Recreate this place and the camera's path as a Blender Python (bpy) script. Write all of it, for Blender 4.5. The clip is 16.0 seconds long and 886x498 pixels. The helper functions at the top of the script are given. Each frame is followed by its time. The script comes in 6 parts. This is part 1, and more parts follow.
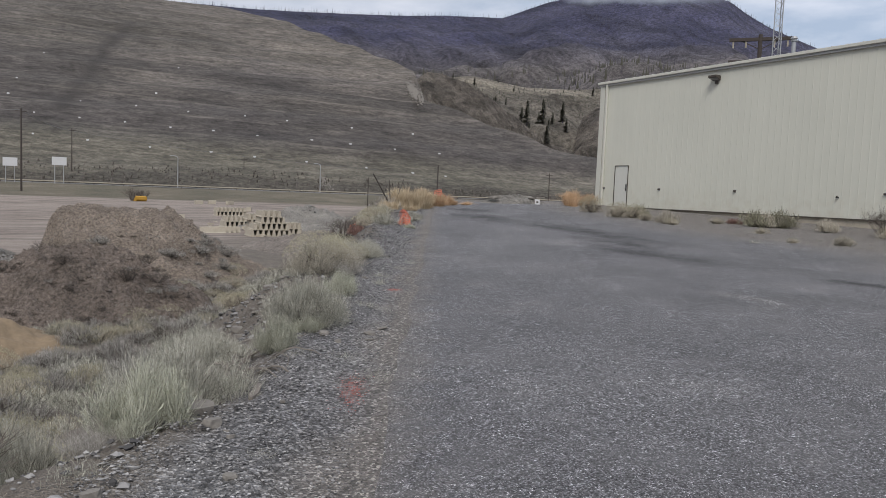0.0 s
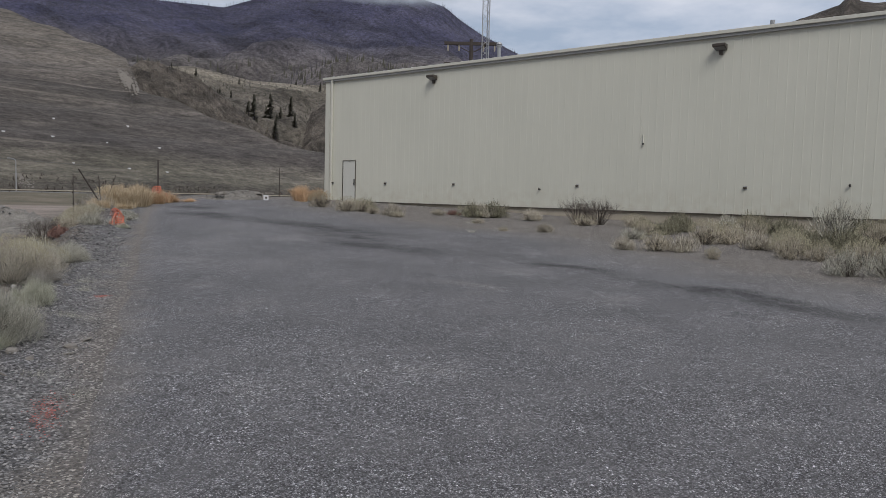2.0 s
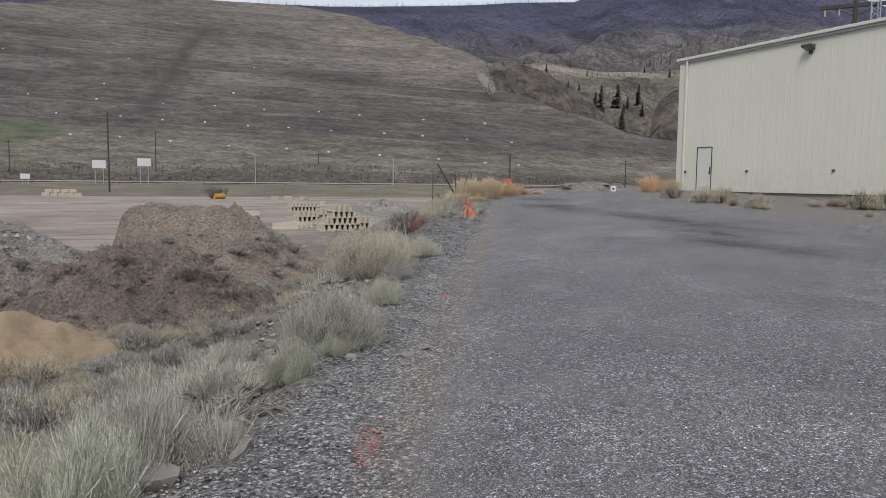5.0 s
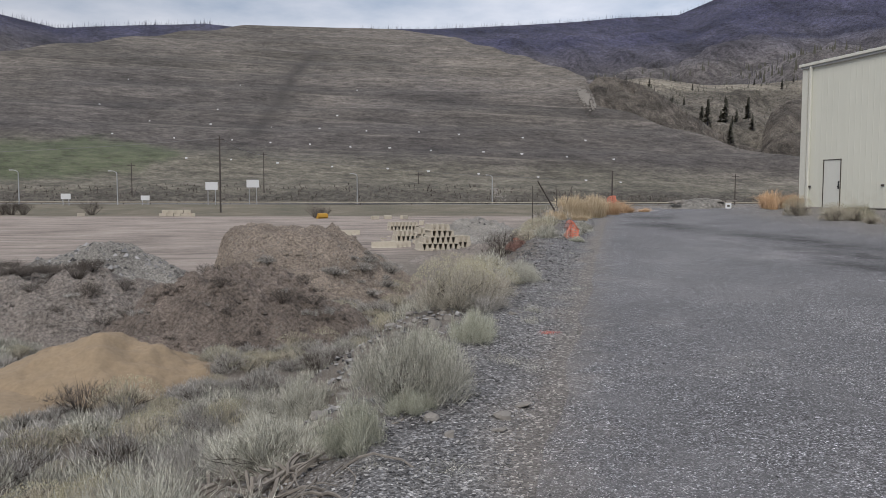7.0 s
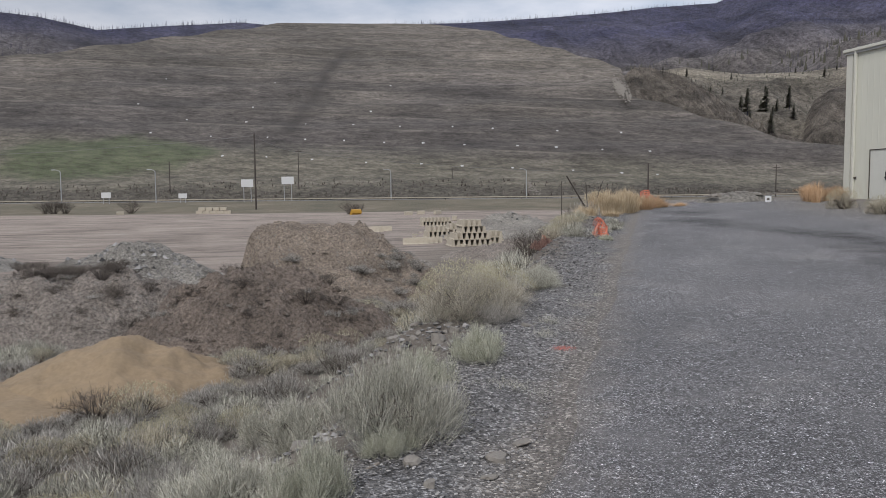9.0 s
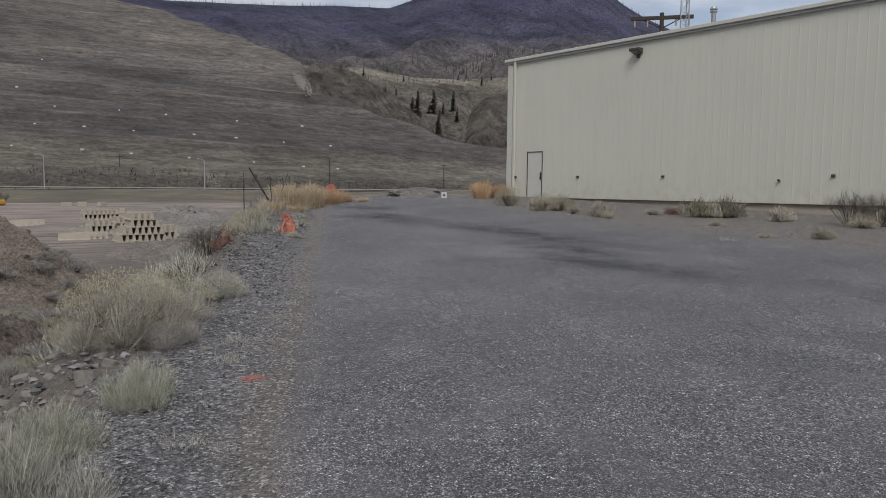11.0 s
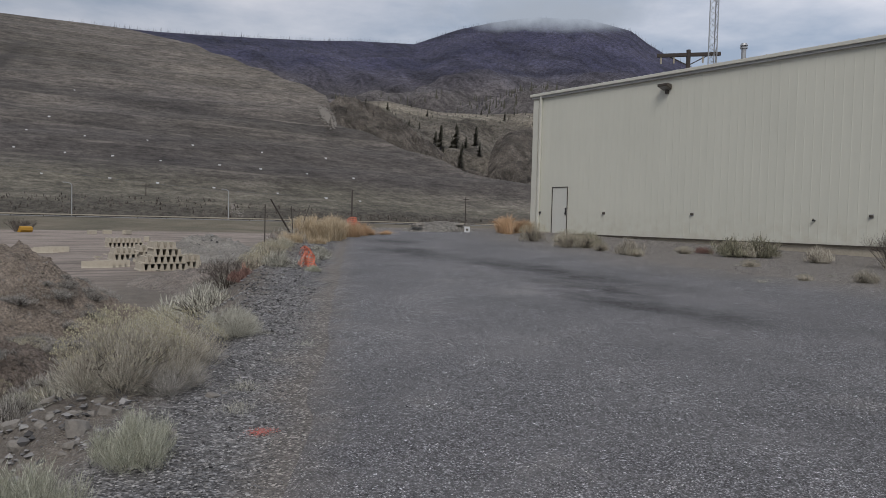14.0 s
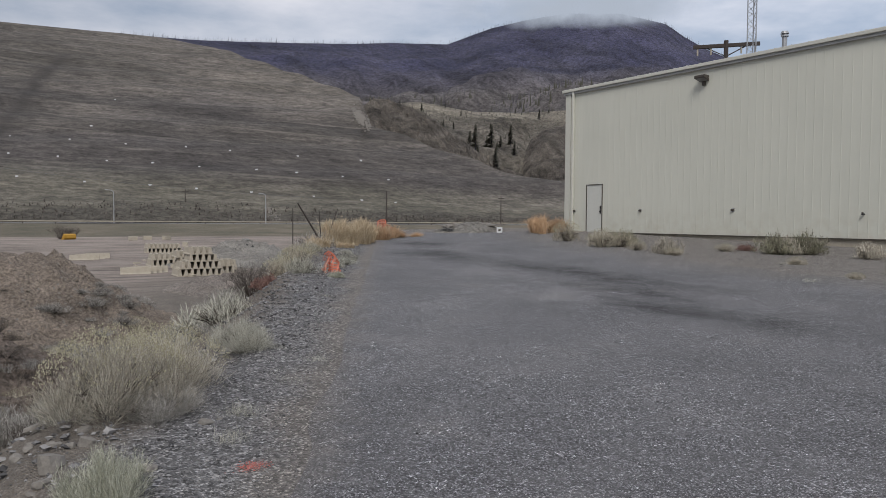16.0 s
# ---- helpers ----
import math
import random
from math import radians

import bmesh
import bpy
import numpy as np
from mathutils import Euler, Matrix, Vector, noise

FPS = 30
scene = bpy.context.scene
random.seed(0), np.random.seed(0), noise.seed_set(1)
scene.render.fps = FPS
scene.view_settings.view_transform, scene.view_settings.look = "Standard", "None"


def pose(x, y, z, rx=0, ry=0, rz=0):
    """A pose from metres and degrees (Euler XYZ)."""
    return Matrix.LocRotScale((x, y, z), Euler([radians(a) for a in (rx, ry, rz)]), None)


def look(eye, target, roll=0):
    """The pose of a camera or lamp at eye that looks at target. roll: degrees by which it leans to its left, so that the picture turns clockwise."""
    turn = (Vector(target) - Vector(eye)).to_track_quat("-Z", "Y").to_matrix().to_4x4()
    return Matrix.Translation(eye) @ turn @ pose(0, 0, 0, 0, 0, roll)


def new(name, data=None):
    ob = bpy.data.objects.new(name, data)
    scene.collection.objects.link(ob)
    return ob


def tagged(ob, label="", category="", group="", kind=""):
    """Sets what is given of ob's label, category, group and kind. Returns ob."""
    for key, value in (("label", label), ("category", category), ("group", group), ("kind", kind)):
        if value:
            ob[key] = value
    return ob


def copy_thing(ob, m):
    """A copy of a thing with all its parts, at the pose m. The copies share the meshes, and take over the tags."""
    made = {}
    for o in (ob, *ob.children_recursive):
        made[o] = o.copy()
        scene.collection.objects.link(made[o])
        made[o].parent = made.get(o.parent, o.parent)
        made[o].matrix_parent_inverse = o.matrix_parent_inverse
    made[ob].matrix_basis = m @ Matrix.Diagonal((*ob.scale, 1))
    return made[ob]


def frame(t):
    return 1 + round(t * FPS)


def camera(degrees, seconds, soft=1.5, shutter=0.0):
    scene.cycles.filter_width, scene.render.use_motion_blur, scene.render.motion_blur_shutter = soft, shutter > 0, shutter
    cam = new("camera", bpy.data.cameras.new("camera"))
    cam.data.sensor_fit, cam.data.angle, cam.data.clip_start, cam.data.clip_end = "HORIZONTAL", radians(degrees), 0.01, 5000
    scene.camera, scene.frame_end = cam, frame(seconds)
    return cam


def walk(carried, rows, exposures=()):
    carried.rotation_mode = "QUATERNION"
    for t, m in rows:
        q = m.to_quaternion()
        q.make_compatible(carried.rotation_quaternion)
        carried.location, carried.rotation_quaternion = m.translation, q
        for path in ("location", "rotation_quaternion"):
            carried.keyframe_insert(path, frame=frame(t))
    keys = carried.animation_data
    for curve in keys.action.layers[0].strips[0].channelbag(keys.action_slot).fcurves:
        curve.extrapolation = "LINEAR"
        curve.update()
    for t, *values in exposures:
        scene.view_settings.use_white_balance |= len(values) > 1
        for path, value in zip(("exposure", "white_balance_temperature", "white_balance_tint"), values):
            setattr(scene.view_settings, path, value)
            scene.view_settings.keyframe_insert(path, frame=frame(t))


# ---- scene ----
cam = camera(61.2, 16.0, soft=0.6)
PATH = [
    (0, (0.855, -0.76, 1.586), (1.858, 0.964, 1.435), 2.3),
    (0.5, (0.918, -0.781, 1.593), (2.113, 0.816, 1.444), 1.6),
    (1, (0.939, -0.778, 1.593), (2.224, 0.747, 1.447), 1.8),
    (1.5, (0.948, -0.797, 1.588), (2.301, 0.669, 1.447), 1.1),
    (2, (0.995, -0.77, 1.574), (2.532, 0.502, 1.434), 1.5),
    (2.5, (1.177, -0.733, 1.565), (2.799, 0.428, 1.429), 0.2),
    (3, (1.276, -0.582, 1.555), (2.9, 0.574, 1.385), -0.0),
    (3.5, (1.307, -0.296, 1.575), (2.878, 0.927, 1.39), 0.6),
    (4, (1.476, -0.109, 1.572), (2.839, 1.342, 1.376), -0.0),
    (4.5, (1.67, 0.106, 1.612), (2.668, 1.829, 1.425), -0.8),
    (5, (1.758, 0.411, 1.588), (2.583, 2.224, 1.406), 0.6),
    (5.2, (1.775, 0.547, 1.616), (2.515, 2.397, 1.438), 0.6),
    (7.3, (2.345, 1.687, 1.576), (2.865, 3.614, 1.447), -0.2),
    (7.5, (2.399, 1.748, 1.583), (2.86, 3.69, 1.457), -0.4),
    (8, (2.505, 1.812, 1.662), (2.868, 3.775, 1.538), -0.1),
    (8.2, (2.545, 1.862, 1.66), (2.903, 3.826, 1.532), -0.3),
    (10.3, (3.075, 2.953, 1.653), (4.015, 4.71, 1.481), -0.0),
    (10.5, (3.094, 3.095, 1.666), (4.107, 4.812, 1.497), 0.2),
    (11, (3.195, 3.289, 1.677), (4.427, 4.856, 1.51), 0.6),
    (11.5, (3.42, 3.401, 1.697), (4.754, 4.884, 1.552), 0.5),
    (12, (3.55, 3.47, 1.705), (5.066, 4.767, 1.569), 0.5),
    (12.5, (3.603, 3.589, 1.691), (5.274, 4.681, 1.575), 1.0),
    (13, (3.582, 3.65, 1.704), (5.256, 4.741, 1.627), 1.5),
    (13.5, (3.508, 3.698, 1.704), (4.949, 5.083, 1.63), 1.5),
    (14, (3.469, 3.766, 1.7), (4.659, 5.371, 1.621), 1.5),
    (14.5, (3.565, 3.779, 1.708), (4.669, 5.444, 1.604), 0.8),
    (15, (3.79, 3.857, 1.724), (4.835, 5.559, 1.612), -0.1),
    (15.5, (3.896, 3.961, 1.726), (4.91, 5.679, 1.586), 0.1),
    (16, (3.963, 4.124, 1.75), (5.074, 5.786, 1.669), 0.4),
]
walk(cam, [(t, look(eye, target, roll)) for t, eye, target, roll in PATH], exposures=[(0.0, 0.4), (0.5, 0.23), (1.5, 0.16), (3.5, 0.0), (4.5, 0.18), (5.0, 0.54), (8.0, 0.48), (10.5, 0.3), (11.0, 0.13), (12.0, 0.2), (12.5, -0.1), (13.5, -0.12), (14.0, 0.04), (15.0, 0.3), (15.5, 0.38), (16.0, 0.24)])

# ---- world and sun: bright overcast ----
world = bpy.data.worlds.new("overcast_sky")
scene.world = world
world.use_nodes = True
wn, wl = world.node_tree.nodes, world.node_tree.links
wn.clear()
sky = wn.new("ShaderNodeTexSky")
sky.sky_type, sky.sun_disc = "NISHITA", False
sky.sun_elevation, sky.sun_rotation = radians(48), radians(215)
sky_bg = wn.new("ShaderNodeBackground")
sky_bg.inputs[1].default_value = 0.1
wl.new(sky.outputs[0], sky_bg.inputs[0])
wtc = wn.new("ShaderNodeTexCoord")
wmap = wn.new("ShaderNodeMapping")
wmap.inputs["Scale"].default_value = (1.6, 1.6, 5.0)
wl.new(wtc.outputs["Generated"], wmap.inputs[0])
wnoise = wn.new("ShaderNodeTexNoise")
wnoise.inputs["Scale"].default_value, wnoise.inputs["Detail"].default_value = 1.7, 7.0
wnoise.inputs["Roughness"].default_value = 0.55
wl.new(wmap.outputs[0], wnoise.inputs["Vector"])
wramp = wn.new("ShaderNodeValToRGB")
wramp.color_ramp.elements[0].position, wramp.color_ramp.elements[0].color = 0.34, (0.36, 0.43, 0.55, 1)
wramp.color_ramp.elements[1].position, wramp.color_ramp.elements[1].color = 0.66, (0.935, 0.92, 0.97, 1)
wl.new(wnoise.outputs[0], wramp.inputs[0])
cloud_bg = wn.new("ShaderNodeBackground")
cloud_bg.inputs[1].default_value = 0.85
wsep = wn.new("ShaderNodeSeparateXYZ")
wl.new(wtc.outputs["Generated"], wsep.inputs[0])
wside = wn.new("ShaderNodeMapRange")
for k, v in enumerate((-0.3, 0.9, 0.64, 1.14)):
    wside.inputs[k + 1].default_value = v
wl.new(wsep.outputs[0], wside.inputs[0])
wshade = wn.new("ShaderNodeVectorMath")
wshade.operation = "SCALE"
wl.new(wramp.outputs[0], wshade.inputs[0]), wl.new(wside.outputs[0], wshade.inputs["Scale"])
wl.new(wshade.outputs[0], cloud_bg.inputs[0])
wmix = wn.new("ShaderNodeMixShader")
wmix.inputs[0].default_value = 0.88
wl.new(sky_bg.outputs[0], wmix.inputs[1]), wl.new(cloud_bg.outputs[0], wmix.inputs[2])
wout = wn.new("ShaderNodeOutputWorld")
wl.new(wmix.outputs[0], wout.inputs[0])

sun_data = bpy.data.lights.new("sun", "SUN")
sun_data.energy, sun_data.angle, sun_data.color = 1.65, radians(25), (1.0, 0.95, 0.9)
sun = new("sun", sun_data)
sun.matrix_world = look((0, 0, 60), (35, 45, 0))

# ---- materials ----
def mat(name):
    m = bpy.data.materials.new(name)
    m.use_nodes = True
    nt = m.node_tree
    return m, nt, nt.nodes["Principled BSDF"]

def node(nt, kind, **sets):
    n = nt.nodes.new(kind)
    for k, v in sets.items():
        n.inputs[k.replace("_", " ")].default_value = v
    return n

def ntex(nt, scale, detail=5.0, rough=0.6, vec=None):
    n = node(nt, "ShaderNodeTexNoise", Scale=scale, Detail=detail, Roughness=rough)
    nt.links.new(vec if vec else position(nt), n.inputs["Vector"])
    return n.outputs[0]

def position(nt):
    g = nt.nodes.get("place")
    if not g:
        g = nt.nodes.new("ShaderNodeNewGeometry")
        g.name = "place"
    return g.outputs["Position"]

def ramp(nt, fac, *stops):
    r = nt.nodes.new("ShaderNodeValToRGB")
    els = r.color_ramp.elements
    while len(els) < len(stops):
        els.new(0.5)
    for e, (p, c) in zip(els, stops):
        e.position = p
        e.color = (*c, 1) if isinstance(c, tuple) else (c, c, c, 1)
    nt.links.new(fac, r.inputs[0])
    return r.outputs[0]

def mix(nt, fac, a, b, how="MIX"):
    m = nt.nodes.new("ShaderNodeMix")
    m.data_type, m.blend_type = "RGBA", how
    for sock, v in ((m.inputs[0], fac), (m.inputs[6], a), (m.inputs[7], b)):
        if isinstance(v, (int, float)):
            sock.default_value = v
        elif isinstance(v, tuple):
            sock.default_value = (*v, 1)
        else:
            nt.links.new(v, sock)
    return m.outputs[2]

def maths(nt, op, a, b=0.0, c=0.0):
    m = nt.nodes.new("ShaderNodeMath")
    m.operation = op
    for sock, v in zip(m.inputs, (a, b, c)):
        if isinstance(v, (int, float)):
            sock.default_value = v
        else:
            nt.links.new(v, sock)
    return m.outputs[0]

def bump(nt, bsdf, height, strength=0.5, distance=0.02):
    b = node(nt, "ShaderNodeBump", Strength=strength, Distance=distance)
    nt.links.new(height, b.inputs["Height"])
    nt.links.new(b.outputs[0], bsdf.inputs["Normal"])

def colour(nt, bsdf, c, rough=0.8):
    bsdf.inputs["Roughness"].default_value = rough
    if isinstance(c, tuple):
        bsdf.inputs["Base Color"].default_value = (*c, 1)
    else:
        nt.links.new(c, bsdf.inputs["Base Color"])

def simple(name, c, rough=0.7, metal=0.0, vary=0.25, scale=8.0, relief=0.0):
    """A plain surface with mottling at two scales."""
    m, nt, b = mat(name)
    lo = tuple(v * (1 - vary) for v in c)
    hi = tuple(min(1, v * (1 + vary)) for v in c)
    a = ramp(nt, ntex(nt, scale), (0.3, lo), (0.7, hi))
    out = mix(nt, 0.5, a, ramp(nt, ntex(nt, scale * 9, 3), (0.3, lo), (0.7, hi)))
    colour(nt, b, out, rough)
    b.inputs["Metallic"].default_value = metal
    if relief:
        bump(nt, b, ntex(nt, scale * 6, 6), 0.6, relief)
    return m

def along(nt, ox, oy, ux, uy):
    """The place measured along (ux, uy) from (ox, oy)."""
    sep = nt.nodes.new("ShaderNodeSeparateXYZ")
    nt.links.new(position(nt), sep.inputs[0])
    return maths(nt, "ADD", maths(nt, "MULTIPLY", sep.outputs[0], ux), maths(nt, "ADD", maths(nt, "MULTIPLY", sep.outputs[1], uy), -ox * ux - oy * uy))

def height_of(nt):
    sep = nt.nodes.new("ShaderNodeSeparateXYZ")
    nt.links.new(position(nt), sep.inputs[0])
    return sep.outputs[2]

EX, EY = 2.5, 2.8                       # a point on the road's western edge
US, VS = 0.499, 0.867                   # the edge's bearing

def stones_texture(nt, scale, dark, light, spots=0.62):
    """Crushed stone: each grain its own grey, a few pale."""
    v = node(nt, "ShaderNodeTexVoronoi", Scale=scale)
    nt.links.new(position(nt), v.inputs["Vector"])
    sep = nt.nodes.new("ShaderNodeSeparateColor")
    nt.links.new(v.outputs["Color"], sep.inputs[0])
    return ramp(nt, sep.outputs[0], (0.0, dark), (spots, tuple(a * 0.6 + b * 0.4 for a, b in zip(dark, light))), (1.0, light)), v.outputs["Distance"]

def grains(nt, scale, lo, hi, rare=0.0, glint=1.0):
    """A factor that differs from stone to stone; the rare ones glint pale."""
    v = node(nt, "ShaderNodeTexVoronoi", Scale=scale)
    nt.links.new(position(nt), v.inputs["Vector"])
    sep = nt.nodes.new("ShaderNodeSeparateColor")
    nt.links.new(v.outputs["Color"], sep.inputs[0])
    stops = [(0.0, lo), (1.0 - rare - 0.02, hi)]
    if rare:
        stops.append((1.0 - rare, glint))
    return ramp(nt, sep.outputs[0], *stops), v.outputs["Distance"]

def road_material():
    m, nt, b = mat("asphalt_millings")
    small, d1 = grains(nt, 135, 0.3, 1.35, 0.12, 2.9)
    chips, d2 = grains(nt, 75, 0.55, 1.2, 0.08, 2.1)
    knots, d3 = grains(nt, 30, 0.82, 1.12, 0.04, 1.5)
    speckle = mix(nt, 1.0, mix(nt, 1.0, small, chips, "MULTIPLY"), knots, "MULTIPLY")
    # bare bound patches hold fewer loose chips
    bound = ramp(nt, ntex(nt, 1.1, 7, 0.72), (0.46, 0.0), (0.64, 0.5))
    speckle = mix(nt, bound, speckle, (1.0, 1.0, 1.0))
    base = ramp(nt, ntex(nt, 0.4, 8, 0.7), (0.34, (0.135, 0.135, 0.142)), (0.52, (0.172, 0.171, 0.179)), (0.68, (0.215, 0.212, 0.218)))
    base = mix(nt, maths(nt, "MULTIPLY", bound, 0.35), base, (0.185, 0.18, 0.18))
    # damp streaks, lying parallel to the building
    sep = nt.nodes.new("ShaderNodeSeparateXYZ")
    nt.links.new(position(nt), sep.inputs[0])
    wob = maths(nt, "MULTIPLY", maths(nt, "ADD", ntex(nt, 0.55, 6, 0.65), -0.5), 2.6)
    def blot(x0, y0, rx, ry, lean=0.0):
        dy = maths(nt, "ADD", sep.outputs[1], -y0)
        dx = maths(nt, "ADD", maths(nt, "ADD", maths(nt, "ADD", sep.outputs[0], -x0), wob), maths(nt, "MULTIPLY", dy, -lean))
        dx, dy = maths(nt, "DIVIDE", dx, rx), maths(nt, "DIVIDE", dy, ry)
        r = maths(nt, "SQRT", maths(nt, "ADD", maths(nt, "MULTIPLY", dx, dx), maths(nt, "MULTIPLY", dy, dy)))
        return ramp(nt, r, (0.25, 1.0), (1.15, 0.0))
    damp = blot(15.3, 15.8, 1.0, 4.6, 0.1)
    for spec in ((12.9, 11.2, 0.8, 2.6, 0.05), (15.6, 21.5, 1.2, 2.6, 0.2), (17.4, 25.3, 1.3, 1.8, 0.3), (13.1, 6.3, 0.4, 1.5, 0.0), (12.3, 2.8, 0.6, 2.6, 0.22), (14.0, 13.2, 0.7, 2.2, 0.1)):
        damp = maths(nt, "MAXIMUM", damp, blot(*spec))
    damp = maths(nt, "MULTIPLY", damp, ramp(nt, ntex(nt, 1.9, 7, 0.75), (0.32, 0.15), (0.58, 0.85)))
    base = mix(nt, damp, base, (0.034, 0.034, 0.037))
    # pale trodden spots
    pale = maths(nt, "MULTIPLY", ramp(nt, ntex(nt, 0.8, 4), (0.6, 0.0), (0.7, 0.6)), ramp(nt, ntex(nt, 6, 5, 0.7), (0.4, 0.2), (0.7, 1.0)))
    pale = maths(nt, "MAXIMUM", pale, maths(nt, "MULTIPLY", blot(9.75, 6.2, 0.35, 0.9, 0.0), 0.6))
    base = mix(nt, pale, base, (0.25, 0.242, 0.235))
    base = mix(nt, 1.0, base, speckle, "MULTIPLY")
    # tan dirt creeping in from the western edge
    w = along(nt, EX, EY, -VS, US)
    creep = nt.nodes.new("ShaderNodeMapRange")
    creep.inputs[1].default_value, creep.inputs[2].default_value, creep.inputs[4].default_value = -0.4, 0.05, 0.6
    nt.links.new(maths(nt, "ADD", w, maths(nt, "MULTIPLY", maths(nt, "ADD", ntex(nt, 2.4, 7, 0.75), -0.5), 1.3)), creep.inputs[0])
    grit = mix(nt, 1.0, ramp(nt, ntex(nt, 3, 6), (0.3, (0.185, 0.171, 0.158)), (0.7, (0.28, 0.258, 0.238))), mix(nt, 0.4, speckle, (1.0, 1.0, 1.0)), "MULTIPLY")
    base = mix(nt, creep.outputs[0], base, grit)
    # and gravelly dust from the eastern verge
    rim = nt.nodes.new("ShaderNodeAttribute")
    rim.attribute_name = "verge"
    east = nt.nodes.new("ShaderNodeMapRange")
    east.inputs[1].default_value, east.inputs[2].default_value, east.inputs[3].default_value, east.inputs[4].default_value = 0.1, 2.6, 0.9, 0.0
    nt.links.new(maths(nt, "ADD", rim.outputs["Fac"], maths(nt, "MULTIPLY", maths(nt, "ADD", ntex(nt, 0.9, 7, 0.7), -0.5), 3.2)), east.inputs[0])
    base = mix(nt, east.outputs[0], base, mix(nt, 1.0, (0.2, 0.187, 0.175), speckle, "MULTIPLY"))
    colour(nt, b, base, 0.85)
    h = maths(nt, "ADD", d1, maths(nt, "MULTIPLY", d2, 1.6))
    bump(nt, b, h, 0.8, 0.012)
    return m

def ground_material():
    m, nt, b = mat("ground")
    w = maths(nt, "ADD", along(nt, EX, EY, -VS, US), maths(nt, "MULTIPLY", maths(nt, "ADD", ntex(nt, 1.1, 5, 0.65), -0.5), 1.1))
    s = along(nt, EX, EY, US, VS)
    stone_a, d1 = grains(nt, 60, 0.35, 1.3, 0.12, 2.2)
    stone_b, d0 = grains(nt, 28, 0.65, 1.2, 0.08, 1.6)
    shoulder = mix(nt, 1.0, mix(nt, 1.0, stone_a, stone_b, "MULTIPLY"), ramp(nt, ntex(nt, 0.9, 6, 0.7), (0.35, (0.158, 0.156, 0.16)), (0.65, (0.235, 0.23, 0.228))), "MULTIPLY")
    dirt_grain, d2 = stones_texture(nt, 60, (0.12, 0.111, 0.103), (0.46, 0.43, 0.395), 0.85)
    dirt = mix(nt, 0.55, dirt_grain, ramp(nt, ntex(nt, 3, 6), (0.3, (0.17, 0.155, 0.142)), (0.7, (0.29, 0.265, 0.243))))
    dirt = mix(nt, 0.6, dirt, stone_a, "MULTIPLY")
    bank = mix(nt, 0.6, dirt_grain, ramp(nt, ntex(nt, 1.2, 7, 0.65), (0.3, (0.12, 0.1, 0.08)), (0.55, (0.2, 0.17, 0.135)), (0.75, (0.29, 0.25, 0.2))))
    yard = ramp(nt, ntex(nt, 0.12, 8, 0.62), (0.32, (0.19, 0.158, 0.138)), (0.47, (0.36, 0.302, 0.265)), (0.6, (0.44, 0.375, 0.33)), (0.72, (0.54, 0.47, 0.415)))
    yard = mix(nt, 0.45, yard, ramp(nt, ntex(nt, 1.4, 7, 0.75), (0.3, (0.15, 0.13, 0.11)), (0.7, (0.4, 0.345, 0.3))))
    tracks_map = nt.nodes.new("ShaderNodeMapping")
    tracks_map.inputs["Rotation"].default_value = (0, 0, radians(14))
    tracks_map.inputs["Scale"].default_value = (0.05, 0.6, 1)
    nt.links.new(position(nt), tracks_map.inputs[0])
    yard = mix(nt, 1.0, yard, ramp(nt, ntex(nt, 1.0, 8, 0.72, tracks_map.outputs[0]), (0.36, 0.5), (0.5, 0.92), (0.64, 1.15)), "MULTIPLY")
    scrub = ramp(nt, ntex(nt, 0.07, 9, 0.7), (0.3, (0.09, 0.085, 0.06)), (0.5, (0.14, 0.125, 0.09)), (0.7, (0.22, 0.185, 0.14)))
    # across the edge: fine dirt, then crushed shoulder, then the bank, then the yard
    def step(v, a, z):
        r = nt.nodes.new("ShaderNodeMapRange")
        r.inputs[1].default_value, r.inputs[2].default_value = a, z
        nt.links.new(v, r.inputs[0])
        return r.outputs[0]
    c = mix(nt, step(w, 0.1, 0.42), dirt, shoulder)
    c = mix(nt, step(w, 1.0, 1.5), c, bank)
    c = mix(nt, step(w, 13.0, 19.0), c, yard)
    far = along(nt, 0, 0, math.sin(radians(12)), math.cos(radians(12)))
    wob = maths(nt, "ADD", far, maths(nt, "MULTIPLY", ntex(nt, 0.05, 4), 24))
    c = mix(nt, step(wob, 186, 196), c, scrub)
    colour(nt, b, c, 0.95)
    bump(nt, b, maths(nt, "ADD", maths(nt, "MULTIPLY", d1, 1.0), maths(nt, "MULTIPLY", ntex(nt, 9, 6, 0.7), 0.8)), 0.9, 0.03)
    return m

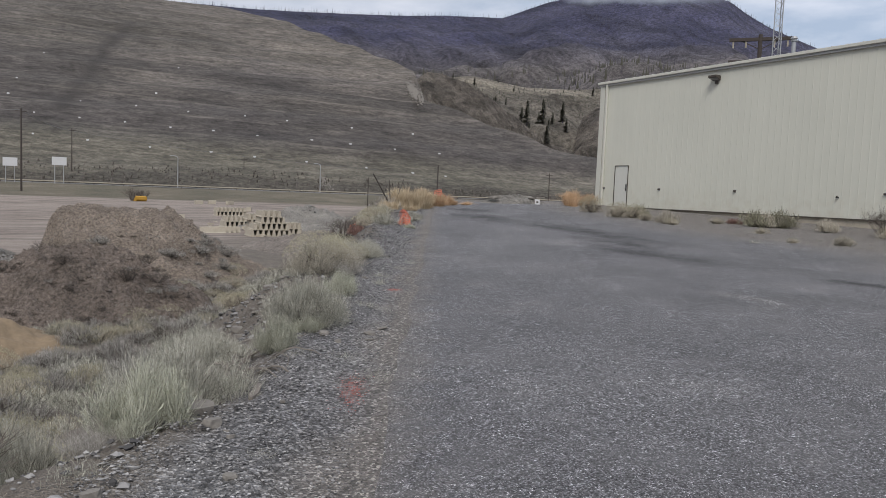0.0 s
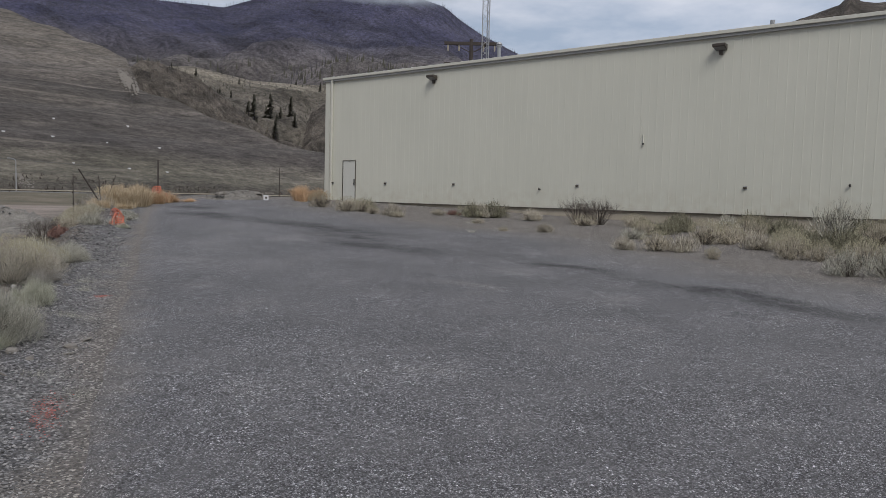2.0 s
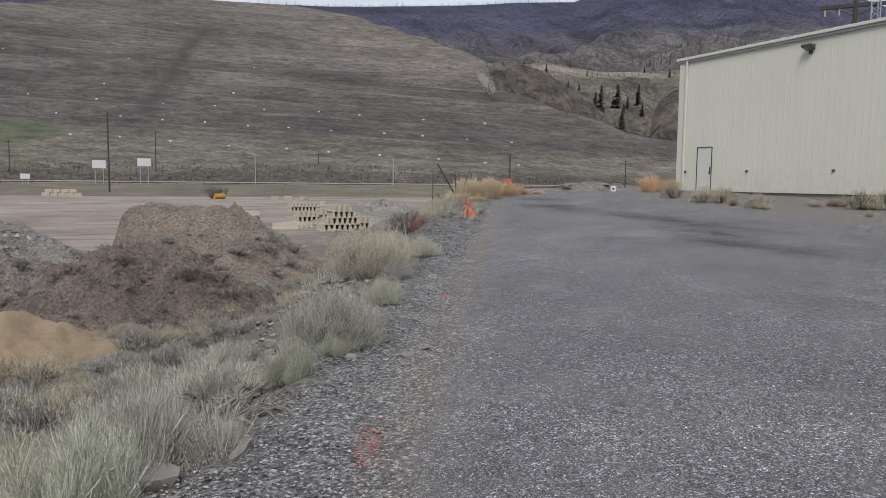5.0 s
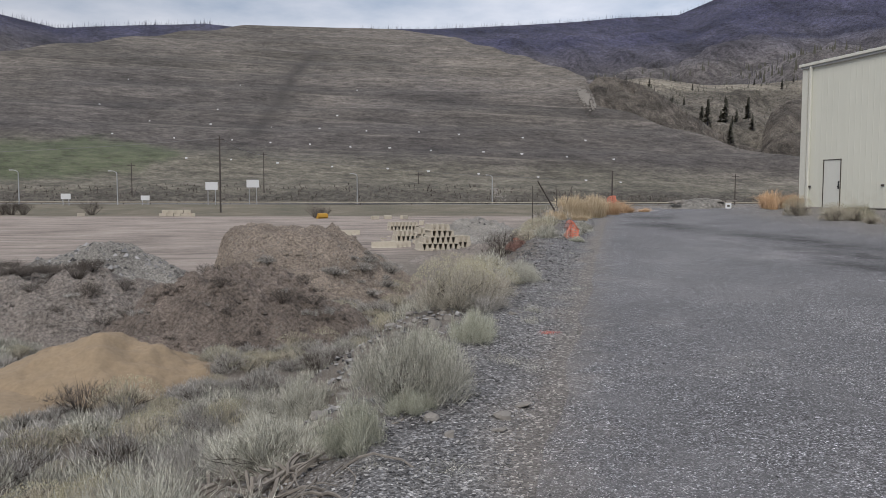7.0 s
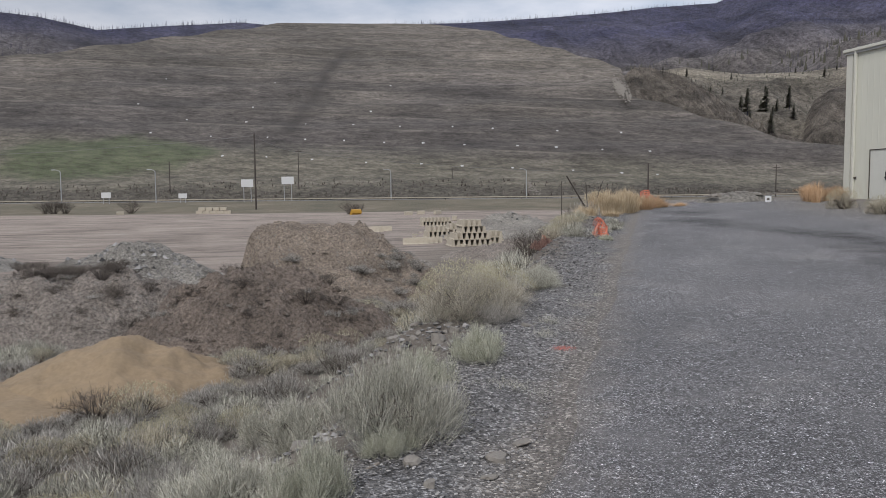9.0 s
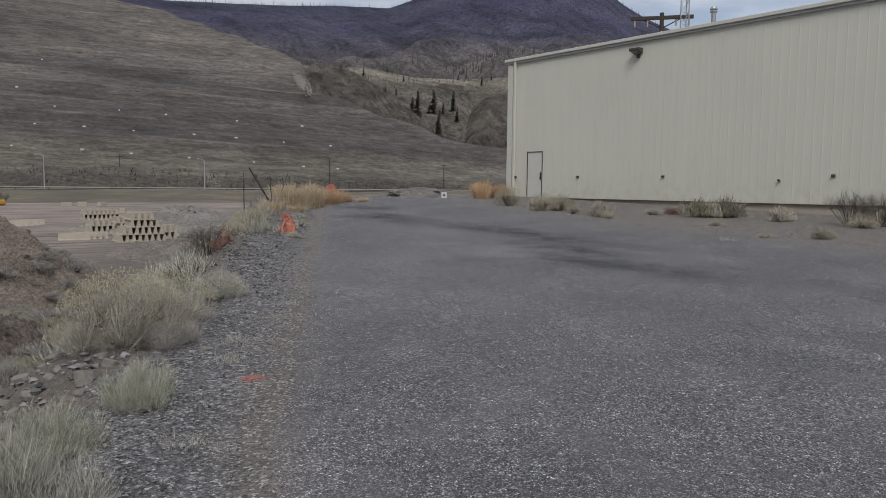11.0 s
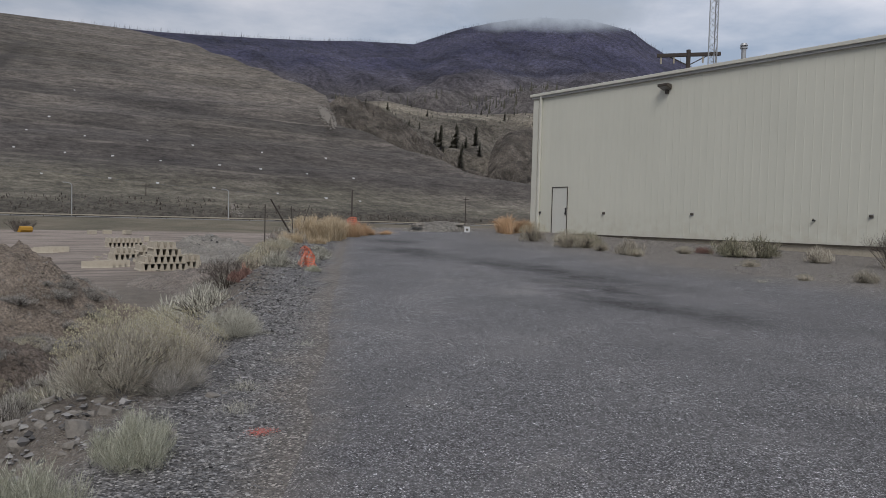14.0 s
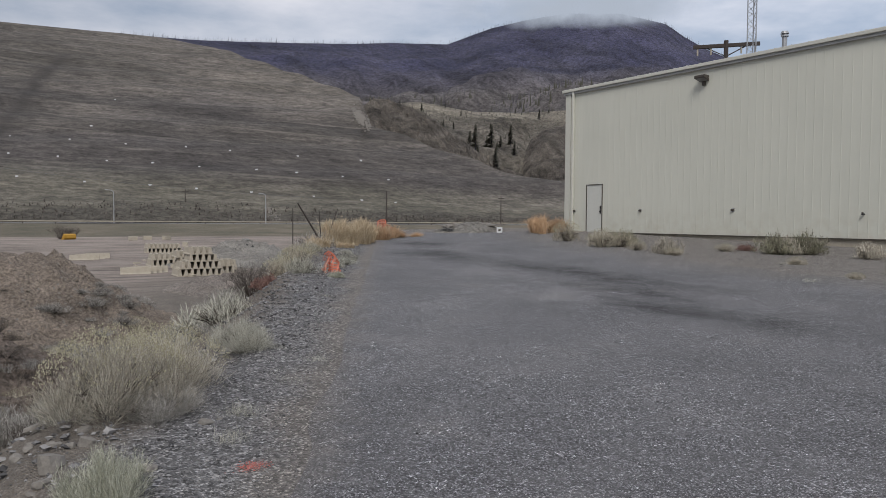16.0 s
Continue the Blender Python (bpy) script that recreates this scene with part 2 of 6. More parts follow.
def hill_material():
    m, nt, b = mat("capped_hillside")
    sep = nt.nodes.new("ShaderNodeSeparateXYZ")
    nt.links.new(position(nt), sep.inputs[0])
    z = sep.outputs[2]
    # the benches fall gently towards the east
    level = maths(nt, "ADD", z, maths(nt, "MULTIPLY", sep.outputs[0], 0.055))
    flow = nt.nodes.new("ShaderNodeCombineXYZ")
    for k, v in enumerate((sep.outputs[0], sep.outputs[1], level)):
        nt.links.new(v, flow.inputs[k])
    def layered(sx, sz, detail, rough):
        mp = nt.nodes.new("ShaderNodeMapping")
        mp.inputs["Scale"].default_value = (sx, sx, sz)
        nt.links.new(flow.outputs[0], mp.inputs[0])
        return ntex(nt, 1.0, detail, rough, mp.outputs[0])
    bands, streaks, tufts = layered(0.01, 0.1, 9, 0.68), layered(0.11, 0.6, 9, 0.78), layered(0.5, 1.3, 6, 0.8)
    c = ramp(nt, bands, (0.36, (0.056, 0.05, 0.048)), (0.5, (0.096, 0.086, 0.08)), (0.66, (0.155, 0.138, 0.124)))
    c = mix(nt, 0.4, c, ramp(nt, ntex(nt, 0.007, 7, 0.65), (0.38, (0.055, 0.049, 0.047)), (0.62, (0.15, 0.132, 0.11))))
    def zone(lo, hi, wob, amount):
        r = nt.nodes.new("ShaderNodeMapRange")
        r.inputs[1].default_value, r.inputs[2].default_value, r.inputs[4].default_value = lo, hi, amount
        nt.links.new(maths(nt, "ADD", level, maths(nt, "MULTIPLY", maths(nt, "ADD", ntex(nt, 0.015, 6, 0.7), -0.5), wob)), r.inputs[0])
        return r.outputs[0]
    shelf = nt.nodes.new("ShaderNodeCombineXYZ")
    drift = maths(nt, "ADD", level, maths(nt, "MULTIPLY", ntex(nt, 0.006, 5), 5.0))
    nt.links.new(maths(nt, "MULTIPLY", sep.outputs[0], 0.011), shelf.inputs[0])
    nt.links.new(maths(nt, "MULTIPLY", maths(nt, "FLOOR", maths(nt, "DIVIDE", drift, 8.5)), 7.3), shelf.inputs[1])
    c = mix(nt, 1.0, c, ramp(nt, ntex(nt, 1.0, 6, 0.65, shelf.outputs[0]), (0.36, 0.62), (0.5, 1.0), (0.64, 1.45)), "MULTIPLY")
    # bare dark soil below the middle bench, dry pale grass above the upper one
    dark = maths(nt, "MULTIPLY", zone(39.5, 38.5, 3.0, 0.36), zone(19, 24, 12.0, 1.0))
    c = mix(nt, dark, c, (0.066, 0.059, 0.057))
    c = mix(nt, zone(62, 78, 26.0, 0.16), c, (0.19, 0.17, 0.132))
    # a greener apron above the highway
    c = mix(nt, zone(25, 16, 9.0, 0.6), c, (0.18, 0.168, 0.128))
    c = mix(nt, 1.0, c, ramp(nt, streaks, (0.36, 0.5), (0.5, 1.06), (0.64, 1.7)), "MULTIPLY")
    c = mix(nt, 0.5, c, ramp(nt, tufts, (0.4, 0.45), (0.5, 1.05), (0.6, 1.55)), "MULTIPLY")
    # bench tracks: a pale tread, its shadow side painted dark above it
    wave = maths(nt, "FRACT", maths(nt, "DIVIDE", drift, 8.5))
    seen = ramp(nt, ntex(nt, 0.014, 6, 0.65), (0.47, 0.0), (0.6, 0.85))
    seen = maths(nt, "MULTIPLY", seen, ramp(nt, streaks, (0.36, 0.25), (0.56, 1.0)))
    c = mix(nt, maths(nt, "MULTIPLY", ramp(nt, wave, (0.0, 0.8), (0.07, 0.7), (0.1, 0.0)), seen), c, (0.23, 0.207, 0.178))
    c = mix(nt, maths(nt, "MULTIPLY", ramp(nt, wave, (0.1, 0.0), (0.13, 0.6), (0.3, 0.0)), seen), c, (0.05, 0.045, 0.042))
    # the dark scar of a drainage track running up the face
    run = maths(nt, "ADD", along(nt, 17.6, 328.8, 0.966, -0.259), maths(nt, "MULTIPLY", maths(nt, "ADD", ntex(nt, 0.02, 4), -0.5), 12))
    slim = nt.nodes.new("ShaderNodeMapRange")
    slim.inputs[1].default_value, slim.inputs[2].default_value, slim.inputs[3].default_value, slim.inputs[4].default_value = 0.8, 6.0, 0.75, 0.0
    nt.links.new(maths(nt, "ABSOLUTE", run), slim.inputs[0])
    span = maths(nt, "MULTIPLY", maths(nt, "GREATER_THAN", z, 27.0), maths(nt, "LESS_THAN", z, 100.0))
    c = mix(nt, maths(nt, "MULTIPLY", maths(nt, "MULTIPLY", slim.outputs[0], span), ramp(nt, tufts, (0.4, 0.6), (0.58, 1.0))), c, (0.05, 0.045, 0.042))
    # cut bank above the highway
    foot = nt.nodes.new("ShaderNodeMapRange")
    foot.inputs[1].default_value, foot.inputs[2].default_value, foot.inputs[3].default_value, foot.inputs[4].default_value = 2.8, 5.0, 0.75, 0.0
    nt.links.new(maths(nt, "ADD", z, maths(nt, "MULTIPLY", maths(nt, "ADD", ntex(nt, 0.03, 5), -0.5), 5.0)), foot.inputs[0])
    c = mix(nt, foot.outputs[0], c, mix(nt, 1.0, (0.07, 0.064, 0.054), ramp(nt, tufts, (0.4, 0.4), (0.6, 1.8)), "MULTIPLY"))
    # new grass on the western foot
    gx = along(nt, -52, 300, 1, 0)
    gy = along(nt, 0, 312, 0, 1)
    rr = maths(nt, "SQRT", maths(nt, "ADD", maths(nt, "POWER", maths(nt, "DIVIDE", gx, 85), 2.0), maths(nt, "POWER", maths(nt, "DIVIDE", gy, 42), 2.0)))
    green = ramp(nt, maths(nt, "ADD", rr, maths(nt, "MULTIPLY", ntex(nt, 0.03, 7, 0.7), 0.9)), (0.8, 0.85), (1.5, 0.0))
    blade = ramp(nt, streaks, (0.36, (0.05, 0.074, 0.032)), (0.62, (0.11, 0.142, 0.066)))
    c = mix(nt, maths(nt, "MULTIPLY", green, ramp(nt, tufts, (0.36, 0.35), (0.6, 1.0))), c, blade)
    colour(nt, b, c, 0.95)
    bump(nt, b, maths(nt, "ADD", ntex(nt, 0.3, 9, 0.75), maths(nt, "MULTIPLY", tufts, 0.5)), 1.0, 1.4)
    return m

def mountain_material(name, dark, mid, light, scale=0.004, low=None, z0=0.0, z1=1.0):
    """Rock and burnt woods, gully shade painted down the slope; low is the colour of the foot below z0 to z1."""
    m, nt, b = mat(name)
    stretch = nt.nodes.new("ShaderNodeMapping")
    stretch.inputs["Scale"].default_value = (scale, scale, scale * 1.6)
    nt.links.new(position(nt), stretch.inputs[0])
    a = ntex(nt, 1.0, 10, 0.68, stretch.outputs[0])
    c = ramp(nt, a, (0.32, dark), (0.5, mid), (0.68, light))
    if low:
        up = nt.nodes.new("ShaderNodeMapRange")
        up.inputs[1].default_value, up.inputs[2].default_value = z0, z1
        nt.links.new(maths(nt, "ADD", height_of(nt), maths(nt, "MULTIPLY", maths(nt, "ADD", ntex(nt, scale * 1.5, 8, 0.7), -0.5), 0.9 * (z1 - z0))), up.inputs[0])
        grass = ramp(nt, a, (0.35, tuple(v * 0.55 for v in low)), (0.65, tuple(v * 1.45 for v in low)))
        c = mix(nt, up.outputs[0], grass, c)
    # relief shading as colour: dark gullies and lighter ribs from stretched noise
    gully_shade_map = nt.nodes.new("ShaderNodeMapping")
    gully_shade_map.inputs["Scale"].default_value = (scale * 5, scale * 1.2, scale * 1.5)
    nt.links.new(position(nt), gully_shade_map.inputs[0])
    gully_shade = ramp(nt, ntex(nt, 1.0, 8, 0.7, gully_shade_map.outputs[0]), (0.38, 0.45), (0.52, 1.05), (0.66, 1.35))
    c = mix(nt, 0.8, c, gully_shade, "MULTIPLY")
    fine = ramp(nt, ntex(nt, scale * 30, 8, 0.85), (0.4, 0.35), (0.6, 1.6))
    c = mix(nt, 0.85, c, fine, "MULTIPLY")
    colour(nt, b, c, 1.0)
    bump(nt, b, ntex(nt, scale * 14, 8, 0.75), 1.0, 9.0)
    return m

def wall_material():
    m, nt, b = mat("cream_ribbed_steel")
    streak = nt.nodes.new("ShaderNodeMapping")
    streak.inputs["Scale"].default_value = (1, 3.0, 0.25)
    nt.links.new(position(nt), streak.inputs[0])
    c = ramp(nt, ntex(nt, 1.2, 6, 0.6, streak.outputs[0]), (0.3, (0.6, 0.607, 0.535)), (0.7, (0.645, 0.652, 0.575)))
    c = mix(nt, 0.35, c, ramp(nt, ntex(nt, 0.35, 4), (0.3, (0.58, 0.59, 0.52)), (0.7, (0.665, 0.668, 0.59))))
    z = height_of(nt)
    low = nt.nodes.new("ShaderNodeMapRange")
    low.inputs[1].default_value, low.inputs[2].default_value = 2.4, 1.1
    nt.links.new(z, low.inputs[0])
    splash = maths(nt, "MULTIPLY", low.outputs[0], ramp(nt, ntex(nt, 3, 6), (0.4, 0.0), (0.75, 0.45)))
    c = mix(nt, splash, c, (0.42, 0.36, 0.27))
    colour(nt, b, c, 0.5)
    return m

def plant_material(name, low, mid, high):
    m, nt, b = mat(name)
    g = nt.nodes.new("ShaderNodeNewGeometry")
    c = ramp(nt, g.outputs["Random Per Island"], (0.0, low), (0.45, mid), (1.0, high))
    info = nt.nodes.new("ShaderNodeObjectInfo")
    c = mix(nt, 0.6, c, ramp(nt, info.outputs["Random"], (0.0, 0.72), (1.0, 1.25)), "MULTIPLY")
    colour(nt, b, c, 0.9)
    b.inputs["Specular IOR Level"].default_value = 0.15
    return m

M_ROAD, M_GROUND, M_HILL, M_WALL = road_material(), ground_material(), hill_material(), wall_material()
# burnt slopes with the blue haze of distance mixed into the colour
M_MOUNTAIN = mountain_material("hazy_burnt_mountain", (0.027, 0.03, 0.062), (0.054, 0.055, 0.1), (0.09, 0.09, 0.14), 0.004, (0.118, 0.108, 0.107), 225, 350)
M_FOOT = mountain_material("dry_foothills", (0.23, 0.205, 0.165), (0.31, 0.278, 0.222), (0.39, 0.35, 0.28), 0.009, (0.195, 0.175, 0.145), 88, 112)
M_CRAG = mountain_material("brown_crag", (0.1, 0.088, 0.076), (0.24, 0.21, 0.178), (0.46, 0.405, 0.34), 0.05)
M_SNAG = simple("burnt_timber", (0.085, 0.08, 0.105), 1.0)
M_CONIFER = simple("dark_needles", (0.1, 0.098, 0.075), 1.0, scale=0.5)
M_SAGE = plant_material("sage_stems", (0.15, 0.145, 0.122), (0.4, 0.393, 0.338), (0.66, 0.65, 0.565))
M_CREAM = plant_material("cream_stems", (0.2, 0.178, 0.145), (0.44, 0.405, 0.34), (0.68, 0.645, 0.55))
M_GREENSAGE = plant_material("green_sage_stems", (0.18, 0.184, 0.142), (0.41, 0.416, 0.335), (0.65, 0.652, 0.55))
M_GREYSAGE = plant_material("grey_sage_stems", (0.14, 0.132, 0.12), (0.33, 0.316, 0.292), (0.54, 0.52, 0.49))
M_TAN = plant_material("dry_seed_heads", (0.27, 0.25, 0.17), (0.4, 0.375, 0.265), (0.52, 0.49, 0.37))
M_STRAW = plant_material("straw_grass", (0.3, 0.23, 0.14), (0.56, 0.45, 0.31), (0.74, 0.64, 0.48))
M_RUST = plant_material("rust_grass", (0.34, 0.21, 0.12), (0.56, 0.39, 0.24), (0.7, 0.53, 0.37))
M_RED = plant_material("red_stems", (0.1, 0.06, 0.052), (0.21, 0.125, 0.108), (0.34, 0.22, 0.19))
M_TANSTEM = plant_material("tan_stems", (0.2, 0.178, 0.138), (0.42, 0.382, 0.305), (0.64, 0.59, 0.49))
M_OLIVE = plant_material("olive_sage_stems", (0.1, 0.097, 0.07), (0.23, 0.223, 0.16), (0.42, 0.405, 0.305))
# twig wood, coloured extra dark to stand for shade inside the bushes
M_TWIG = plant_material("shade_dark_twigs", (0.05, 0.042, 0.036), (0.1, 0.086, 0.076), (0.2, 0.178, 0.16))
M_DEAD = simple("weathered_wood", (0.2, 0.18, 0.157), 0.9, scale=14, relief=0.006)
def soil_material(name, c, pale):
    """Dug earth: clods, crumbs and pale stones."""
    m, nt, b = mat(name)
    broad = ramp(nt, ntex(nt, 0.55, 7, 0.7), (0.34, tuple(v * 0.75 for v in c)), (0.5, c), (0.66, tuple(v * 1.3 for v in c)))
    crumb = ramp(nt, ntex(nt, 9.0, 8, 0.82), (0.36, 0.35), (0.6, 1.6))
    col = mix(nt, 1.0, broad, crumb, "MULTIPLY")
    v = node(nt, "ShaderNodeTexVoronoi", Scale=7.0)
    nt.links.new(position(nt), v.inputs["Vector"])
    sep = nt.nodes.new("ShaderNodeSeparateColor")
    nt.links.new(v.outputs["Color"], sep.inputs[0])
    stone = maths(nt, "MULTIPLY", maths(nt, "GREATER_THAN", sep.outputs[0], 0.9), maths(nt, "LESS_THAN", v.outputs["Distance"], 0.4))
    col = mix(nt, stone, col, pale)
    colour(nt, b, col, 1.0)
    h = maths(nt, "ADD", maths(nt, "MULTIPLY", ntex(nt, 2.2, 8, 0.75), 1.3), maths(nt, "MULTIPLY", v.outputs["Distance"], 0.35))
    bump(nt, b, h, 1.0, 0.3)
    return m

M_ROCK = simple("broken_rock", (0.22, 0.205, 0.185), 0.9, scale=7, relief=0.01)
M_PEBBLE = plant_material("loose_gravel", (0.055, 0.054, 0.055), (0.175, 0.172, 0.172), (0.38, 0.372, 0.366))
M_CHIP = plant_material("asphalt_chips", (0.045, 0.045, 0.047), (0.14, 0.139, 0.142), (0.4, 0.395, 0.4))
M_SOIL = soil_material("brown_soil", (0.25, 0.208, 0.17), (0.3, 0.27, 0.24))
M_SOIL2 = soil_material("dark_soil", (0.2, 0.165, 0.14), (0.24, 0.21, 0.18))
M_SOIL3 = soil_material("grey_brown_soil", (0.26, 0.23, 0.205), (0.33, 0.31, 0.28))
M_GRAVEL = soil_material("grey_gravel_heap", (0.27, 0.257, 0.235), (0.34, 0.33, 0.3))
M_SAND = simple("tan_sand", (0.25, 0.19, 0.125), 1.0, vary=0.2, scale=0.9, relief=0.03)
M_ORANGESAND = simple("orange_sand", (0.4, 0.26, 0.18), 1.0, vary=0.15, scale=0.4, relief=0.05)
M_CONCRETE = simple("concrete", (0.42, 0.38, 0.31), 0.9, vary=0.2, scale=2.5, relief=0.006)
M_TRIM = simple("cream_trim", (0.6, 0.6, 0.54), 0.45, vary=0.07)
M_EAVE = simple("grey_eave_metal", (0.36, 0.37, 0.37), 0.45, vary=0.12, scale=3)
M_DOOR = simple("pale_door_paint", (0.6, 0.61, 0.57), 0.5, vary=0.05)
M_DARK = simple("black_metal", (0.03, 0.03, 0.032), 0.5)
M_FIX = simple("bronze_fixture", (0.07, 0.06, 0.05), 0.5)
M_GALV = simple("galvanised_steel", (0.42, 0.43, 0.44), 0.4, 0.6, 0.12)
M_LENS = simple("dull_lens", (0.2, 0.2, 0.2), 0.25)
M_ORANGE = simple("orange_plastic_net", (0.62, 0.19, 0.12), 0.7, vary=0.25)
M_PAINT = simple("red_marking_paint", (0.42, 0.14, 0.12), 0.95, vary=0.35, scale=30)
M_WHITE = simple("white_paint", (0.6, 0.61, 0.62), 0.6, vary=0.06)
M_YELLOW = simple("yellow_paint", (0.45, 0.25, 0.03), 0.6, vary=0.1)
M_HIGHWAY = simple("worn_highway", (0.26, 0.26, 0.26), 0.9, vary=0.15, scale=0.3)
M_POLE = simple("creosoted_pole", (0.06, 0.05, 0.045), 0.9)
M_WIRE = simple("cable", (0.16, 0.16, 0.16), 0.7)

# ---- mesh helpers ----
def part(name, bm, material, parent=None, label="", smooth=False):
    me = bpy.data.meshes.new(name)
    bm.to_mesh(me)
    bm.free()
    me.materials.append(material)
    if smooth:
        me.polygons.foreach_set("use_smooth", [True] * len(me.polygons))
    ob = new(name, me)
    if parent:
        ob.parent = parent
    return tagged(ob, label)

def raw(name, verts, faces, material, parent=None, label="", smooth=False):
    me = bpy.data.meshes.new(name)
    me.from_pydata(verts, [], faces)
    me.materials.append(material)
    if smooth:
        me.polygons.foreach_set("use_smooth", [True] * len(me.polygons))
    me.update()
    ob = new(name, me)
    if parent:
        ob.parent = parent
    return tagged(ob, label)

def box(bm, x0, y0, z0, x1, y1, z1, bevel=0.0):
    r = bmesh.ops.create_cube(bm, size=1, matrix=Matrix.Translation(((x0 + x1) / 2, (y0 + y1) / 2, (z0 + z1) / 2)) @ Matrix.Diagonal((x1 - x0, y1 - y0, z1 - z0, 1)))
    if bevel:
        es = list({e for v in r["verts"] for e in v.link_edges})
        bmesh.ops.bevel(bm, geom=es, offset=bevel, segments=2, affect="EDGES", profile=0.6)
    return bm

def boxed(*a, **k):
    return box(bmesh.new(), *a, **k)

def rod(bm, a, b, r0, r1=None, n=8):
    a, b = Vector(a), Vector(b)
    d = b - a
    m = Matrix.Translation((a + b) / 2) @ d.to_track_quat("Z", "Y").to_matrix().to_4x4()
    bmesh.ops.create_cone(bm, cap_ends=True, segments=n, radius1=r0, radius2=r0 if r1 is None else r1, depth=d.length, matrix=m)
    return bm

def tube(bm, pts, radii, n=5):
    """One connected tapering tube through pts."""
    rings = []
    for i, p in enumerate(pts):
        d = (Vector(pts[min(i + 1, len(pts) - 1)]) - Vector(pts[max(i - 1, 0)])).normalized()
        q = d.to_track_quat("Z", "Y")
        rings.append([bm.verts.new(Vector(p) + q @ Vector((radii[i] * math.cos(k * 6.2832 / n), radii[i] * math.sin(k * 6.2832 / n), 0))) for k in range(n)])
    for a, b in zip(rings, rings[1:]):
        for k in range(n):
            bm.faces.new((a[k], a[(k + 1) % n], b[(k + 1) % n], b[k]))
    bm.faces.new(rings[0][::-1]), bm.faces.new(rings[-1])
    return bm

def empty(name, m=None):
    ob = new(name)
    if m:
        ob.matrix_world = m
    return ob

def fbm(x, y, scale, octaves=4):
    return noise.fractal(Vector((x * scale, y * scale, 3.7)), 0.9, 2.1, octaves)

def lerp_table(x, table):
    xs, ys = zip(*table)
    return float(np.interp(x, xs, ys))

# ---- the lie of the land ----
def to_sw(x, y):
    dx, dy = x - EX, y - EY
    return dx * US + dy * VS, -dx * VS + dy * US

def from_sw(s, w):
    return EX + s * US - w * VS, EY + s * VS + w * US

def smooth01(v):
    v = max(0.0, min(1.0, v))
    return v * v * (3 - 2 * v)

def pad(x, y):
    """The gently rising plane that carries the road and the building."""
    z = 0.025 * (x + y - 7.4)
    return min(z, 1.3) if z > 1.0 else max(z, -0.9)

def land(x, y):
    s, w = to_sw(x, y)
    far = x * math.sin(radians(12)) + y * math.cos(radians(12))
    low = -3.1 + 0.5 * smooth01((far - 60) / 110) + 2.3 * smooth01((far - 196) / 34)
    crest = 1.05 + 0.25 * fbm(s, 0.3, 0.35) + 0.45 * smooth01((s - 9) / 8) + 0.8 * smooth01((2.4 - s) / 3) + 0.95 * math.exp(-((s - 7.3) / 1.15) ** 2)
    top = pad(x, y)
    near = abs(w) < 14 and -12 < s < 45
    if near:
        top += 0.012 * fbm(x, y, 1.5) + (0.05 * smooth01((w - 0.2) / 0.6) * (1 + fbm(x, y, 2.2)))
    drop = smooth01((w - crest + 0.25) / 4.9)
    steep = 0.62 * drop + 0.38 * max(0.0, min(1.0, (w - crest) / 4.6))
    end = smooth01((s - 36.5 - 0.3 * max(0, -w)) / 14)
    k = 1 - (1 - steep) * (1 - end)
    z = top * (1 - k) + low * k
    if near and w > crest:
        z += 0.16 * fbm(x, y, 0.9) * smooth01((w - crest) / 1.0)
    elif far < 190 and k > 0.9:
        z += 0.06 * fbm(x, y, 0.2)
    return z

def spread(fine0, fine1, step, far0, far1, grow=1.16):
    mid = list(np.arange(fine0, fine1 + 1e-6, step))
    up, d = [fine1], step
    while up[-1] < far1:
        d *= grow
        up.append(up[-1] + d)
    dn, d = [fine0], step
    while dn[-1] > far0:
        d *= grow
        dn.append(dn[-1] - d)
    return dn[:0:-1] + mid + up[1:]

def sheet(name, ss, ws, height, material):
    verts = []
    for s in ss:
        for w in ws:
            x, y = from_sw(s, w)
            verts.append((x, y, height(x, y, s, w)))
    n = len(ws)
    faces = [(i * n + j, i * n + j + 1, (i + 1) * n + j + 1, (i + 1) * n + j) for i in range(len(ss) - 1) for j in range(n - 1)]
    return raw(name, verts, faces, material, smooth=True)


RIGHT_EDGE = ((-40, -16), (-2.4, -13.5), (8, -11.2), (10.2, -10.7), (13.3, -11.4), (15.2, -10.8), (17.6, -9.1), (23, -8.1), (28.8, -6.7), (35.5, -7.0))

def right_edge(s):
    return lerp_table(s, RIGHT_EDGE) + 0.35 * fbm(s, 5.0, 0.5)

def left_edge(s):
    return 0.1 * fbm(s, 9.0, 0.8) - 1.1 * max(0.0, (s - 28.5) / 4) ** 1.6

def in_road(s, w):
    return -30 < s < 35.3 and right_edge(s) + 0.1 < w < left_edge(s) - 0.1

ground = sheet("ground", spread(-8, 44, 0.3, -3800, 4200), spread(-2, 9, 0.22, -3800, 3800),
               lambda x, y, s, w: land(x, y) - (0.04 if in_road(s, w) else 0.0), M_GROUND)
tagged(ground, "gravelly brown earth with a bank down to a bare yard", "ground", kind="structure")

